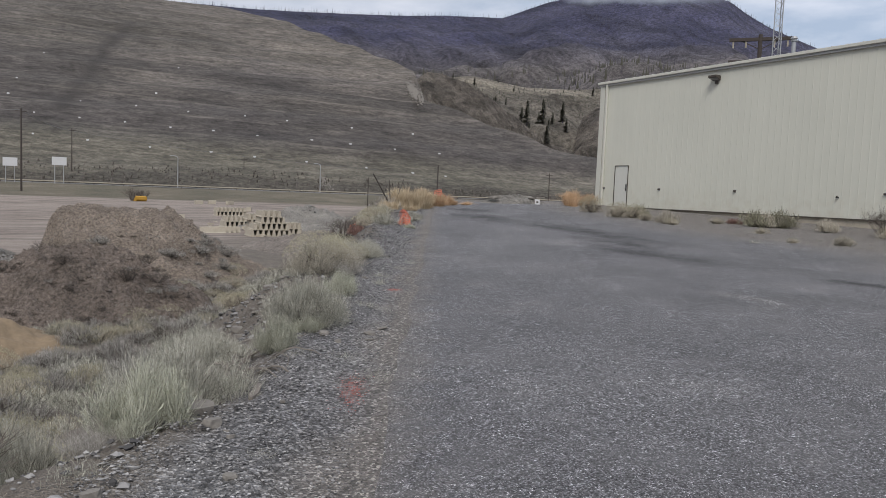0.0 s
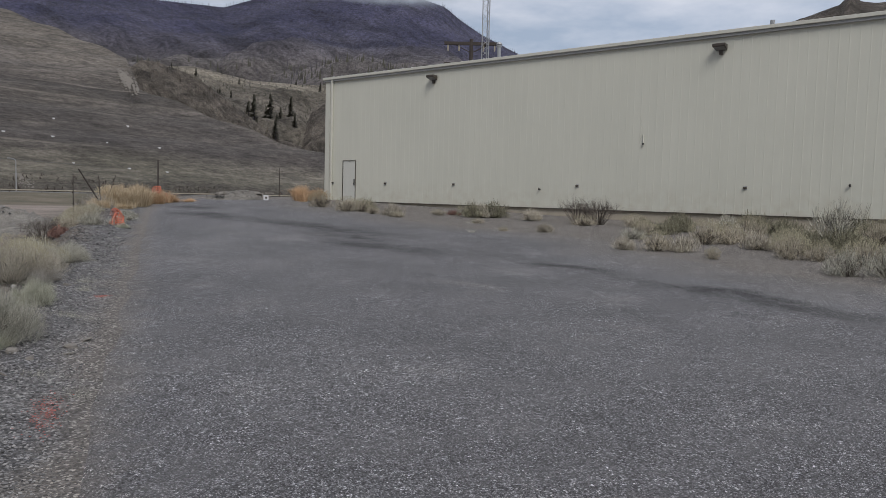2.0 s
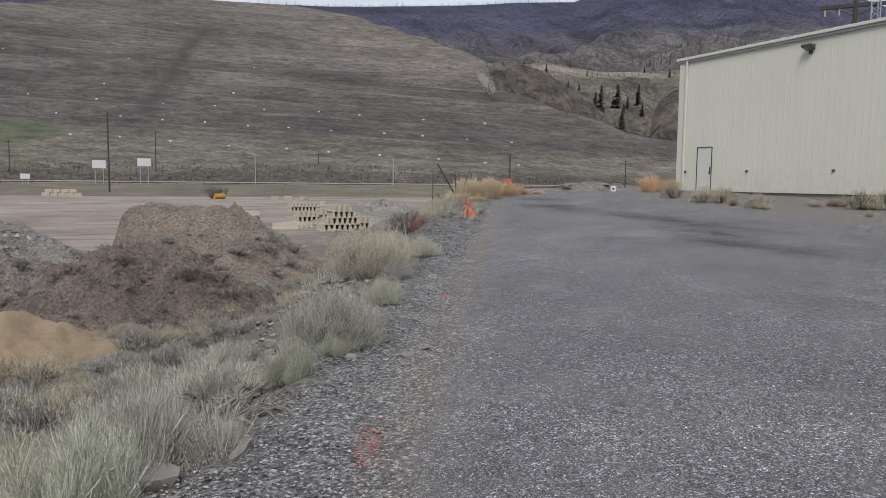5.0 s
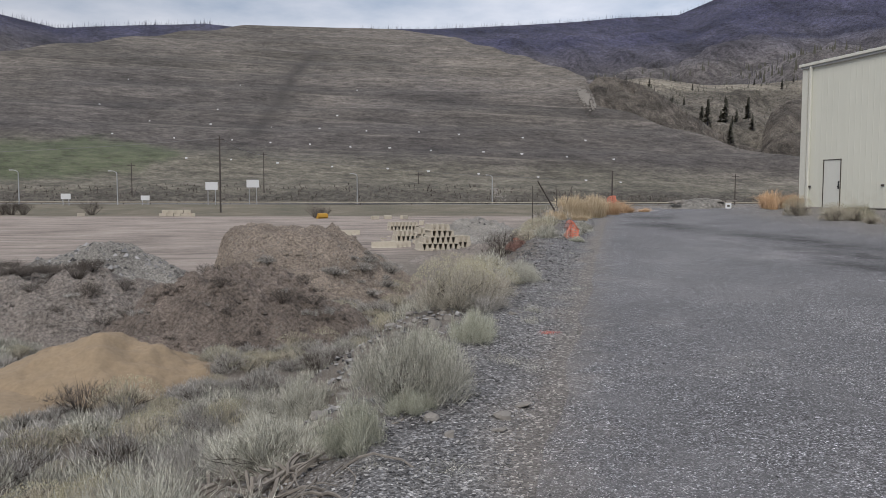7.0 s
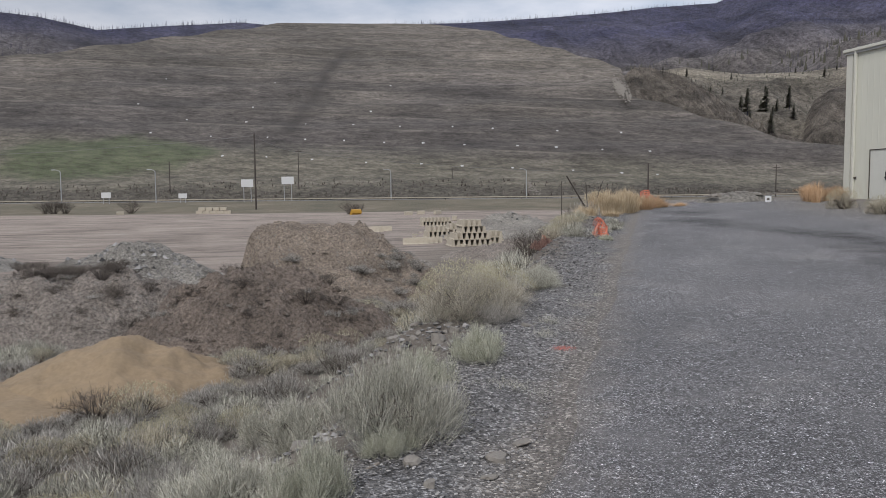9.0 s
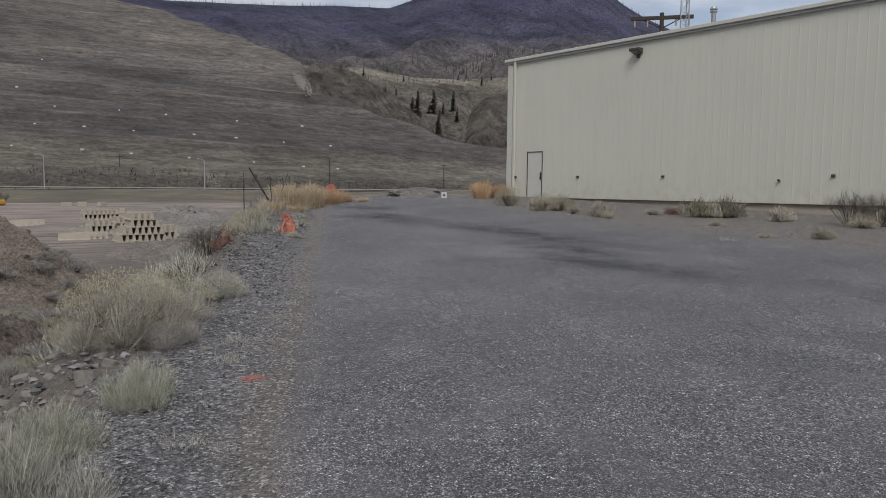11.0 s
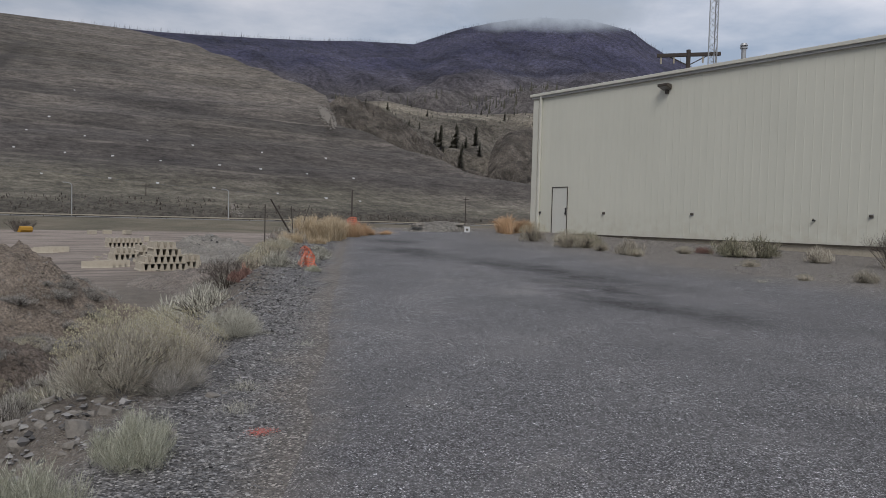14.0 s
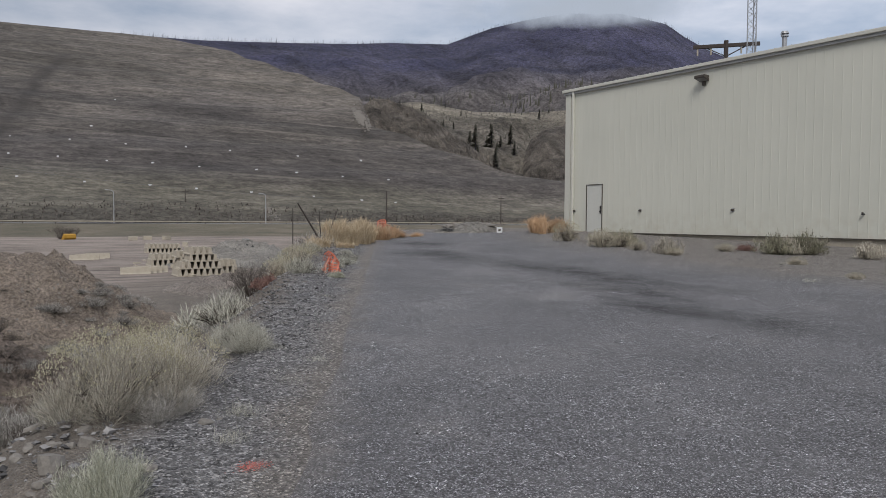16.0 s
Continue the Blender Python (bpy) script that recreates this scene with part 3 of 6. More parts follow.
def build_road():
    ss = [s for s in spread(-8, 35.4, 0.3, -30, 35.4) if -31 < s <= 35.5]
    cols = [0, 0.004, 0.012] + list(np.linspace(0.03, 0.97, 44)) + [0.988, 0.996, 1]
    verts, n = [], len(cols)
    for i, s in enumerate(ss):
        a, b = left_edge(s), right_edge(s)
        for c in cols:
            w = a + (b - a) * c
            x, y = from_sw(s, w)
            rim = min(c, 1 - c)
            z = land(x, y) + 0.012 * smooth01(rim / 0.012) - 0.03 * (rim == 0)
            if i in (0, len(ss) - 1):
                z -= 0.05
            verts.append((x, y, z))
    faces = [(i * n + j, (i + 1) * n + j, (i + 1) * n + j + 1, i * n + j + 1) for i in range(len(ss) - 1) for j in range(n - 1)]
    ob = raw("road", verts, faces, M_ROAD, smooth=True)
    reach = ob.data.attributes.new("verge", "FLOAT", "POINT")
    reach.data.foreach_set("value", [(left_edge(s) - right_edge(s)) * (1 - c) for s in ss for c in cols])
    return tagged(ob, "dark grey recycled asphalt track with damp streaks", "road", kind="structure")

build_road()

def build_highway():
    c, s = math.cos(radians(12)), math.sin(radians(12))
    verts, faces = [], []
    us = list(range(-900, 901, 30))
    for u in us:
        for d, z in ((240, -0.3), (240, -0.12), (250, -0.12), (250, -0.3)):
            verts.append((u * c + d * s, -u * s + d * c, z))
    for i in range(len(us) - 1):
        for j in range(3):
            faces.append((i * 4 + j, (i + 1) * 4 + j, (i + 1) * 4 + j + 1, i * 4 + j + 1))
    return tagged(raw("highway", verts, faces, M_HIGHWAY), "grey two-lane highway along the foot of the hill", "road", kind="structure")

build_highway()

# ---- hills: sheets laid out by bearing and distance from the start ----
def polar_hill(name, az0, az1, step, rows, profile, material, label):
    """profile(az, u) gives distance and height for u from 0 at the foot to 1 at the crest, to 1.3 behind it."""
    azs = list(np.arange(az0, az1 + 1e-6, step))
    us = [i / rows for i in range(rows + 1)] + [1.1, 1.35]
    verts = []
    for a in azs:
        for u in us:
            d, z = profile(a, u)
            verts.append((d * math.sin(radians(a)), d * math.cos(radians(a)), z))
    n = len(us)
    faces = [(i * n + j, (i + 1) * n + j, (i + 1) * n + j + 1, i * n + j + 1) for i in range(len(azs) - 1) for j in range(n - 1)]
    return tagged(raw(name, verts, faces, material, smooth=True), label, "hill", kind="structure")

HILL_EL = ((-60, 4.0), (-40, 6.0), (-16.8, 8.7), (-10, 10.1), (-1.3, 11.7), (3.4, 12.4), (11.2, 12.5), (17.1, 12.05), (22.6, 10.6), (27.6, 9.0), (28.4, 7.0), (32.6, 5.6), (38.2, 3.7), (41.6, 3.0), (48, 1.3), (56, 0.4))
HILL_SLOPE = 0.38

def hill_profile(az, u):
    toe = 253 / math.cos(radians(az - 12))
    rise = math.tan(radians(lerp_table(az, HILL_EL)))
    crest = max((1.6 + HILL_SLOPE * toe) / (HILL_SLOPE - rise), toe + 8)
    top = HILL_SLOPE * (crest - toe)
    if u > 1:
        return crest + (u - 1) * 500, top - (u - 1) * 60
    d = toe + (crest - toe) * u
    bench = u + 0.8 / max(top, 8) * math.sin(u * top / 13.0 * 2 * math.pi)
    x, y = d * math.sin(radians(az)), d * math.cos(radians(az))
    return d, 0.0 + (top - 0.0) * bench + 1.6 * fbm(x, y, 0.02) * min(1, u * 6) * min(1, (1 - u) * 8 + 0.15)

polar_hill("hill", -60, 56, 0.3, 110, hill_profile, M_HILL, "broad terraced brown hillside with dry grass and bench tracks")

MTN_EL = ((-90, 9), (-40, 11), (-16.7, 11.75), (-13.5, 11.65), (-10, 11.1), (-5, 11.7), (-0.5, 12.2), (6, 11.9), (10.8, 12.3), (18.4, 12.45), (24, 12.65), (30, 12.9), (34, 12.85), (37.3, 14.0), (39.9, 14.5), (42.8, 14.9), (46.9, 14.7), (50.1, 13.8), (51.3, 12.9), (52.9, 11.9), (56, 10.4), (62, 8), (100, 7))

def mountain_profile(az, u):
    crest = 1900 + 250 * math.sin(radians(az * 3))
    top = crest * math.tan(radians(lerp_table(az, MTN_EL)))
    if u > 1:
        return crest + (u - 1) * 900, top - (u - 1) * 150
    d = 620 + (crest - 620) * u
    x, y = d * math.sin(radians(az)), d * math.cos(radians(az))
    ridge = fbm(x, y, 0.0035, 6)
    z = 5 + top * (0.72 * u + 0.28 * u * u)
    return d, z + 60 * ridge * min(1, u * 3) * min(1, (1 - u) * 2.5 + 0.03)

polar_hill("mountain", -90, 100, 0.4, 90, mountain_profile, M_MOUNTAIN, "dark burnt-over mountain with blue haze in its colour, under low cloud")

def foothill_profile(az, u):
    el = lerp_table(az, ((20, 6), (27, 8.2), (32, 8.7), (36, 8.0), (40, 7.9), (44, 8.1), (52, 8.2), (70, 8.0)))
    crest = 900 + 60 * math.sin(radians(az * 17))
    top = crest * math.tan(radians(el))
    if u > 1:
        return crest + (u - 1) * 700, top - (u - 1) * 40
    d = 380 + (crest - 380) * u
    x, y = d * math.sin(radians(az)), d * math.cos(radians(az))
    return d, 2 + top * (0.55 * u + 0.45 * smooth01(u)) + 22 * fbm(x, y, 0.009, 6) * min(1, u * 4) * min(1, (1 - u) * 3)

polar_hill("foothill", 20, 70, 0.2, 80, foothill_profile, M_FOOT, "dry gullied foothills with pale grass")

def crag_profile(az, u):
    el = lerp_table(az, ((25.5, 3), (27.3, 8.0), (28.6, 9.0), (29.6, 9.0), (31.5, 8.3), (33, 7.6), (34.6, 6.3), (37.5, 4.4), (41, 3.0)))
    crest = 545 + 15 * math.sin(radians(az * 40))
    top = crest * math.tan(radians(el))
    if u > 1:
        return crest + (u - 1) * 300, top - (u - 1) * 60
    d = 430 + (crest - 430) * u
    x, y = d * math.sin(radians(az)), d * math.cos(radians(az))
    return d, top * u ** 0.85 + (9 * fbm(x, y, 0.03, 6) + 4 * abs(fbm(x, y, 0.11, 4))) * min(1, u * 4) * min(1, (1 - u) * 2 + 0.25)

polar_hill("crag", 25.5, 41, 0.1, 50, crag_profile, M_CRAG, "steep brown rock knob beside the capped hill")

def knoll_profile(az, u):
    el = lerp_table(az, ((39.3, 2.6), (39.9, 5.0), (40.4, 6.1), (41.4, 6.9), (43, 7.1), (46, 6.7), (52, 4.5)))
    crest = 600 + 10 * math.sin(radians(az * 50))
    top = crest * math.tan(radians(el))
    if u > 1:
        return crest + (u - 1) * 300, top - (u - 1) * 80
    d = 470 + (crest - 470) * u
    x, y = d * math.sin(radians(az)), d * math.cos(radians(az))
    return d, top * u ** 0.8 + (9 * fbm(x, y, 0.03, 6) + 4 * abs(fbm(x, y, 0.11, 4))) * min(1, u * 4) * min(1, (1 - u) * 2 + 0.2)

polar_hill("knoll", 39.3, 52, 0.1, 50, knoll_profile, M_CRAG, "dark brown rock knoll above the draw")

def bluff_profile(az, u):
    el = lerp_table(az, ((66, 8), (72, 11.0), (75, 12.6), (77.6, 13.4), (78.2, 14.2), (78.8, 13.5), (80.2, 13.3), (81.5, 14.1), (84, 14.5), (90, 15.5), (120, 15)))
    crest = 420.0
    top = crest * math.tan(radians(el))
    if u > 1:
        return crest + (u - 1) * 300, top - (u - 1) * 60
    d = 180 + (crest - 180) * u
    x, y = d * math.sin(radians(az)), d * math.cos(radians(az))
    return d, top * u + 5 * fbm(x, y, 0.05, 6) * min(1, u * 4) * min(1, (1 - u) * 2 + 0.2)

polar_hill("bluff", 66, 120, 0.25, 40, bluff_profile, M_CRAG, "brown rocky bluff behind the building")

# ---- the building ----
WX, Y0, Y1 = 27.92, -5.0, 29.78          # long west wall
Z_SILL, Z_EAVE = 1.2, 7.45
XE = 52.0

def build_building():
    b = empty("metal_building", pose(WX, Y1, Z_SILL))
    tagged(b, "long cream ribbed-steel building on a concrete footing", "building")
    inv = Matrix.Translation((-WX, -Y1, -Z_SILL))
    def own(name, bm, material, label="", parent=b):
        if parent is b:
            bmesh.ops.transform(bm, matrix=inv, verts=bm.verts)
        return part(name, bm, material, parent, label)
    # ribbed west wall, with the door's opening left free
    d0, d1, dz = 27.47, 28.44, 3.31
    bm = bmesh.new()
    def panel_strip(ya, yb, za, zb):
        y, pts = ya, []
        rib = 0.305
        k = math.ceil(ya / rib)
        pts.append((ya, 0.0))
        while k * rib < yb - 0.05:
            c = k * rib
            if c - 0.035 > ya:
                pts += [(c - 0.024, 0.0), (c - 0.012, 0.0035), (c + 0.012, 0.0035), (c + 0.024, 0.0)]
            k += 1
        pts.append((yb, 0.0))
        lo = [bm.verts.new((WX - o, yy, za)) for yy, o in pts]
        hi = [bm.verts.new((WX - o, yy, zb)) for yy, o in pts]
        for i in range(len(pts) - 1):
            bm.faces.new((lo[i], hi[i], hi[i + 1], lo[i + 1]))
    panel_strip(Y0, d0, Z_SILL, Z_EAVE)
    panel_strip(d0, d1, dz, Z_EAVE)
    panel_strip(d1, Y1, Z_SILL, Z_EAVE)
    own("wall", bm, M_WALL, "cream ribbed steel siding")
    bm = bmesh.new()
    box(bm, WX + 0.01, Y0 + 0.05, Z_SILL, WX + 0.2, d0, Z_EAVE)
    box(bm, WX + 0.01, d1, Z_SILL, WX + 0.2, Y1 - 0.05, Z_EAVE)
    box(bm, WX + 0.01, d0, dz, WX + 0.2, d1, Z_EAVE)
    box(bm, WX + 0.2, Y1 - 0.2, Z_SILL, XE, Y1, Z_EAVE + 0.2)
    box(bm, WX + 0.2, Y0, Z_SILL, XE, Y0 + 0.2, Z_EAVE + 0.2)
    box(bm, XE, Y0, Z_SILL, XE + 0.2, Y1, Z_EAVE)
    own("inner_wall", bm, M_WALL)
    bm = boxed(WX + 0.05, Y0 + 0.04, -0.6, XE, Y1 - 0.04, Z_SILL)
    own("footing", bm, M_CONCRETE, "stained concrete footing")
    own("drip_edge", boxed(WX - 0.03, Y0, Z_SILL - 0.03, WX + 0.04, Y1, Z_SILL + 0.012), M_FIX)
    # roof: two slopes with standing seams
    xm = (WX + XE) / 2
    zr = Z_EAVE + 0.2 + (xm - WX) * 0.083
    bm = bmesh.new()
    for xa, za, xb, zb in ((WX - 0.12, Z_EAVE + 0.2, xm, zr), (XE + 0.3, Z_EAVE + 0.2, xm, zr)):
        vs = [bm.verts.new(p) for p in ((xa, Y0 - 0.15, za), (xa, Y1 + 0.15, za), (xb, Y1 + 0.15, zb), (xb, Y0 - 0.15, zb))]
        bm.faces.new(vs)
    bmesh.ops.solidify(bm, geom=bm.faces[:], thickness=0.06)
    own("roof", bm, M_EAVE, "low-pitched grey steel roof")
    bm = bmesh.new()
    y = Y0
    while y < Y1:
        vs = [(WX - 0.13, y - 0.03, Z_EAVE + 0.2), (WX - 0.13, y + 0.03, Z_EAVE + 0.2), (WX - 0.13, y, Z_EAVE + 0.235)]
        we = [(xm, y - 0.03, zr), (xm, y + 0.03, zr), (xm, y, zr + 0.035)]
        a = [bm.verts.new(p) for p in vs]
        c = [bm.verts.new(p) for p in we]
        bm.faces.new(a)
        for i in range(3):
            bm.faces.new((a[i], c[i], c[(i + 1) % 3], a[(i + 1) % 3]))
        y += 0.61
    own("roof_seams", bm, M_EAVE)
    bm = bmesh.new()
    box(bm, WX - 0.17, Y0 - 0.17, Z_EAVE + 0.08, WX - 0.035, Y1 + 0.17, Z_EAVE + 0.205, bevel=0.015)
    own("gutter", bm, M_TRIM, "cream eave gutter")
    own("eave_trim", boxed(WX - 0.11, Y0 - 0.1, Z_EAVE - 0.02, WX - 0.034, Y1 + 0.1, Z_EAVE + 0.08, bevel=0.008), M_EAVE)
    own("corner_trim", boxed(WX - 0.05, Y1 - 0.3, Z_SILL - 0.06, WX + 0.2, Y1 + 0.04, Z_EAVE), M_TRIM)
    own("corner_trim", boxed(WX - 0.05, Y0 - 0.04, Z_SILL - 0.06, WX + 0.2, Y0 + 0.13, Z_EAVE), M_TRIM)
    for yy in (Y1 - 0.5, 1.9):
        own("downspout", boxed(WX - 0.14, yy - 0.05, 1.2, WX - 0.04, yy + 0.05, Z_EAVE + 0.1, bevel=0.012), M_TRIM)
    # door
    door = empty("door")
    door.parent = b
    door.matrix_parent_inverse = Matrix.Identity(4)
    door.location = (0, d0 - Y1, 0)
    dv = Matrix.Translation((-WX, -d0, -Z_SILL))
    def dpart(name, bm, material, label=""):
        bmesh.ops.transform(bm, matrix=dv, verts=bm.verts)
        return part(name, bm, material, door, label)
    dpart("leaf", boxed(WX - 0.01, d0 + 0.024, 1.22, WX + 0.04, d1 - 0.024, dz - 0.03, bevel=0.006), M_DOOR)
    bm = bmesh.new()
    for a in ((d0, 1.2, d0 + 0.02, dz), (d1 - 0.02, 1.2, d1, dz), (d0 + 0.02, dz - 0.025, d1 - 0.02, dz)):
        box(bm, WX - 0.04, a[0], a[1], WX + 0.1, a[2], a[3])
    dpart("door_frame", bm, M_FIX, "dark door frame")
    bm = bmesh.new()
    box(bm, WX - 0.03, d0 + 0.07, 2.02, WX - 0.008, d0 + 0.14, 2.36, bevel=0.006)
    rod(bm, (WX - 0.07, d0 + 0.105, 2.12), (WX, d0 + 0.105, 2.12), 0.03, n=10)
    rod(bm, (WX - 0.03, d0 + 0.105, 2.3), (WX, d0 + 0.105, 2.3), 0.028, n=10)
    dpart("door_handle", bm, M_DARK, "dark lock and knob")
    dpart("threshold", boxed(WX - 0.06, d0, 1.19, WX + 0.1, d1, 1.22), M_GALV)
    return b

build_building()

def flood_light(y):
    e = tagged(empty("flood_light", pose(WX, y, 6.98)), "bronze wall-mounted flood light under the eave", "light fixture", "flood lights along the wall")
    bm = bmesh.new()
    vs = [(-0.02, -0.2, -0.02), (-0.36, -0.23, 0.1), (-0.36, -0.23, 0.2), (-0.02, -0.2, 0.2)]
    a = [bm.verts.new(p) for p in vs]
    c = [bm.verts.new((p[0], -p[1], p[2])) for p in vs]
    bm.faces.new(a), bm.faces.new(c[::-1])
    for i in range(4):
        bm.faces.new((a[i], c[i], c[(i + 1) % 4], a[(i + 1) % 4]))
    bmesh.ops.recalc_face_normals(bm, faces=bm.faces[:])
    bmesh.ops.bevel(bm, geom=bm.edges[:], offset=0.012, segments=1, affect="EDGES")
    part("housing", bm, M_FIX, e)
    bm = boxed(-0.33, -0.18, 0, -0.05, 0.18, 0.012)
    bmesh.ops.rotate(bm, cent=(-0.19, 0, 0), matrix=Matrix.Rotation(radians(19), 3, "Y"), verts=bm.verts)
    bmesh.ops.translate(bm, vec=(0, 0, 0.028), verts=bm.verts)
    part("lens", bm, M_LENS, e, "dull glass lens")
    bm = boxed(-0.1, -0.06, -0.16, 0.0, 0.06, -0.01, bevel=0.01)
    part("bracket", bm, M_FIX, e)
    return e

lamp_a = flood_light(22.3)
copy_thing(lamp_a, pose(WX, 8.95, 6.98))

def wall_outlet(y, z):
    e = tagged(empty("wall_light", pose(WX, y, z)), "small bronze hooded light low on the wall", "light fixture", "small lights along the wall")
    bm = boxed(-0.08, -0.055, -0.02, 0.0, 0.055, 0.05, bevel=0.018)
    part("hood", bm, M_FIX, e)
    part("back_plate", boxed(-0.012, -0.065, -0.055, 0.0, 0.065, 0.07), M_GALV, e)
    return e

vent = wall_outlet(25.33, 2.13)
for y in (20.97, 14.53, 7.89, 29.2):
    copy_thing(vent, pose(WX, y, 2.13))

def conduit():
    e = tagged(empty("wall_conduit", pose(WX, 11.75, 3.8)), "short pale conduit and dark tap on the wall", "pipe")
    part("pipe", rod(bmesh.new(), (-0.03, 0, 0.0), (-0.03, 0, 0.34), 0.022), M_TRIM, e)
    part("cap", rod(bmesh.new(), (-0.05, 0, -0.07), (-0.05, 0, 0.0), 0.035), M_DARK, e)
    bm = rod(bmesh.new(), (-0.006, 0.12, 0.1), (-0.006, 0.12, 0.9), 0.006)
    part("thin_pipe", bm, M_TRIM, e)

conduit()

def hose_bib(y, z):
    e = tagged(empty("hose_bib", pose(WX, y, z)), "small dark tap on the wall", "tap")
    part("body", rod(bmesh.new(), (-0.12, 0, 0), (0, 0, 0), 0.03), M_DARK, e)
    part("handle", rod(bmesh.new(), (-0.1, 0, 0.02), (-0.1, 0, 0.06), 0.03, n=8), M_FIX, e)

hose_bib(16.3, 1.98)
hose_bib(4.6, 2.25)

def flue():
    e = tagged(empty("flue", pose(33, 22.3, 8.05)), "galvanised flue pipe with a cap on the roof", "chimney")
    part("pipe", rod(bmesh.new(), (0, 0, -0.05), (0, 0, 1.3), 0.1, n=16), M_GALV, e)
    bm = rod(bmesh.new(), (0, 0, 1.3), (0, 0, 1.36), 0.15, n=16)
    rod(bm, (0, 0, 1.42), (0, 0, 1.52), 0.17, 0.12, n=16)
    rod(bm, (0, 0, 1.38), (0, 0, 1.42), 0.1, n=16)
    part("cap", bm, M_GALV, e, "dull metal rain cap")

flue()

def roof_vent():
    e = tagged(empty("roof_vent", pose(31.0, 8.2, 7.87)), "small capped vent pipe on the roof", "vent")
    part("pipe", rod(bmesh.new(), (0, 0, 0), (0, 0, 0.5), 0.06, n=12), M_FIX, e)
    part("cap", rod(bmesh.new(), (0, 0, 0.5), (0, 0, 0.66), 0.09, n=12), M_GALV, e)

roof_vent()

def lattice_mast(x, y):
    e = tagged(empty("lattice_mast", pose(x, y, 1.3)), "slim triangular steel lattice radio mast", "mast")
    h, r = 30.0, 0.27
    legs = [(r * math.cos(a), r * math.sin(a)) for a in (0.4, 0.4 + 2.094, 0.4 + 4.189)]
    for lx, ly in legs:
        part("leg", rod(bmesh.new(), (lx, ly, 0), (lx, ly, h), 0.035, n=6), M_GALV, e)
    bm = bmesh.new()
    z = 0.3
    while z < h - 0.6:
        for i in range(3):
            a, c = legs[i], legs[(i + 1) % 3]
            rod(bm, (*a, z), (*c, z + 0.35), 0.016, n=4)
            rod(bm, (*c, z + 0.35), (*a, z + 0.7), 0.016, n=4)
        z += 0.7
    part("bracing", bm, M_GALV, e)

lattice_mast(42, 29.9)

def crossarm_pole(x, y, top):
    e = tagged(empty("utility_pole", pose(x, y, 1.2)), "dark timber utility pole with double crossarms", "utility pole")
    h = top - 1.2
    part("pole", rod(bmesh.new(), (0, 0, 0), (0, 0, h), 0.2, 0.15, 10), M_POLE, e)
    for z in (h - 0.35, h - 2.0):
        part("crossarm", boxed(-0.12, -2.2, z - 0.12, 0.12, 2.2, z + 0.12), M_POLE, e)
    for yy in (-1.9, -1.0, 1.0, 1.9):
        part("insulator", rod(bmesh.new(), (0, yy, h - 0.95), (0, yy, h - 0.45), 0.06, n=8), M_CONCRETE, e)
    bm = rod(bmesh.new(), (0.05, 0, h - 1.1), (0.05, 1.3, h - 0.45), 0.04, n=5)
    rod(bm, (0.05, 0, h - 1.1), (0.05, -1.3, h - 0.45), 0.04, n=5)
    part("brace", bm, M_POLE, e)
    return e

hp = crossarm_pole(50, 37.35, 14.4)
hp.rotation_euler.z = radians(38)

# ---- plants ----
rnd = random.Random(7)

def strip(verts, faces, pts, widths, side):
    """A tapering blade through pts; the last point is its tip."""
    base = len(verts)
    for p, wd in zip(pts[:-1], widths):
        verts.append(p - side * wd)
        verts.append(p + side * wd)
    verts.append(pts[-1])
    k = len(pts) - 1
    for i in range(k - 1):
        a = base + 2 * i
        faces.append((a, a + 1, a + 3, a + 2))
    faces.append((base + 2 * k - 2, base + 2 * k - 1, base + 2 * k))

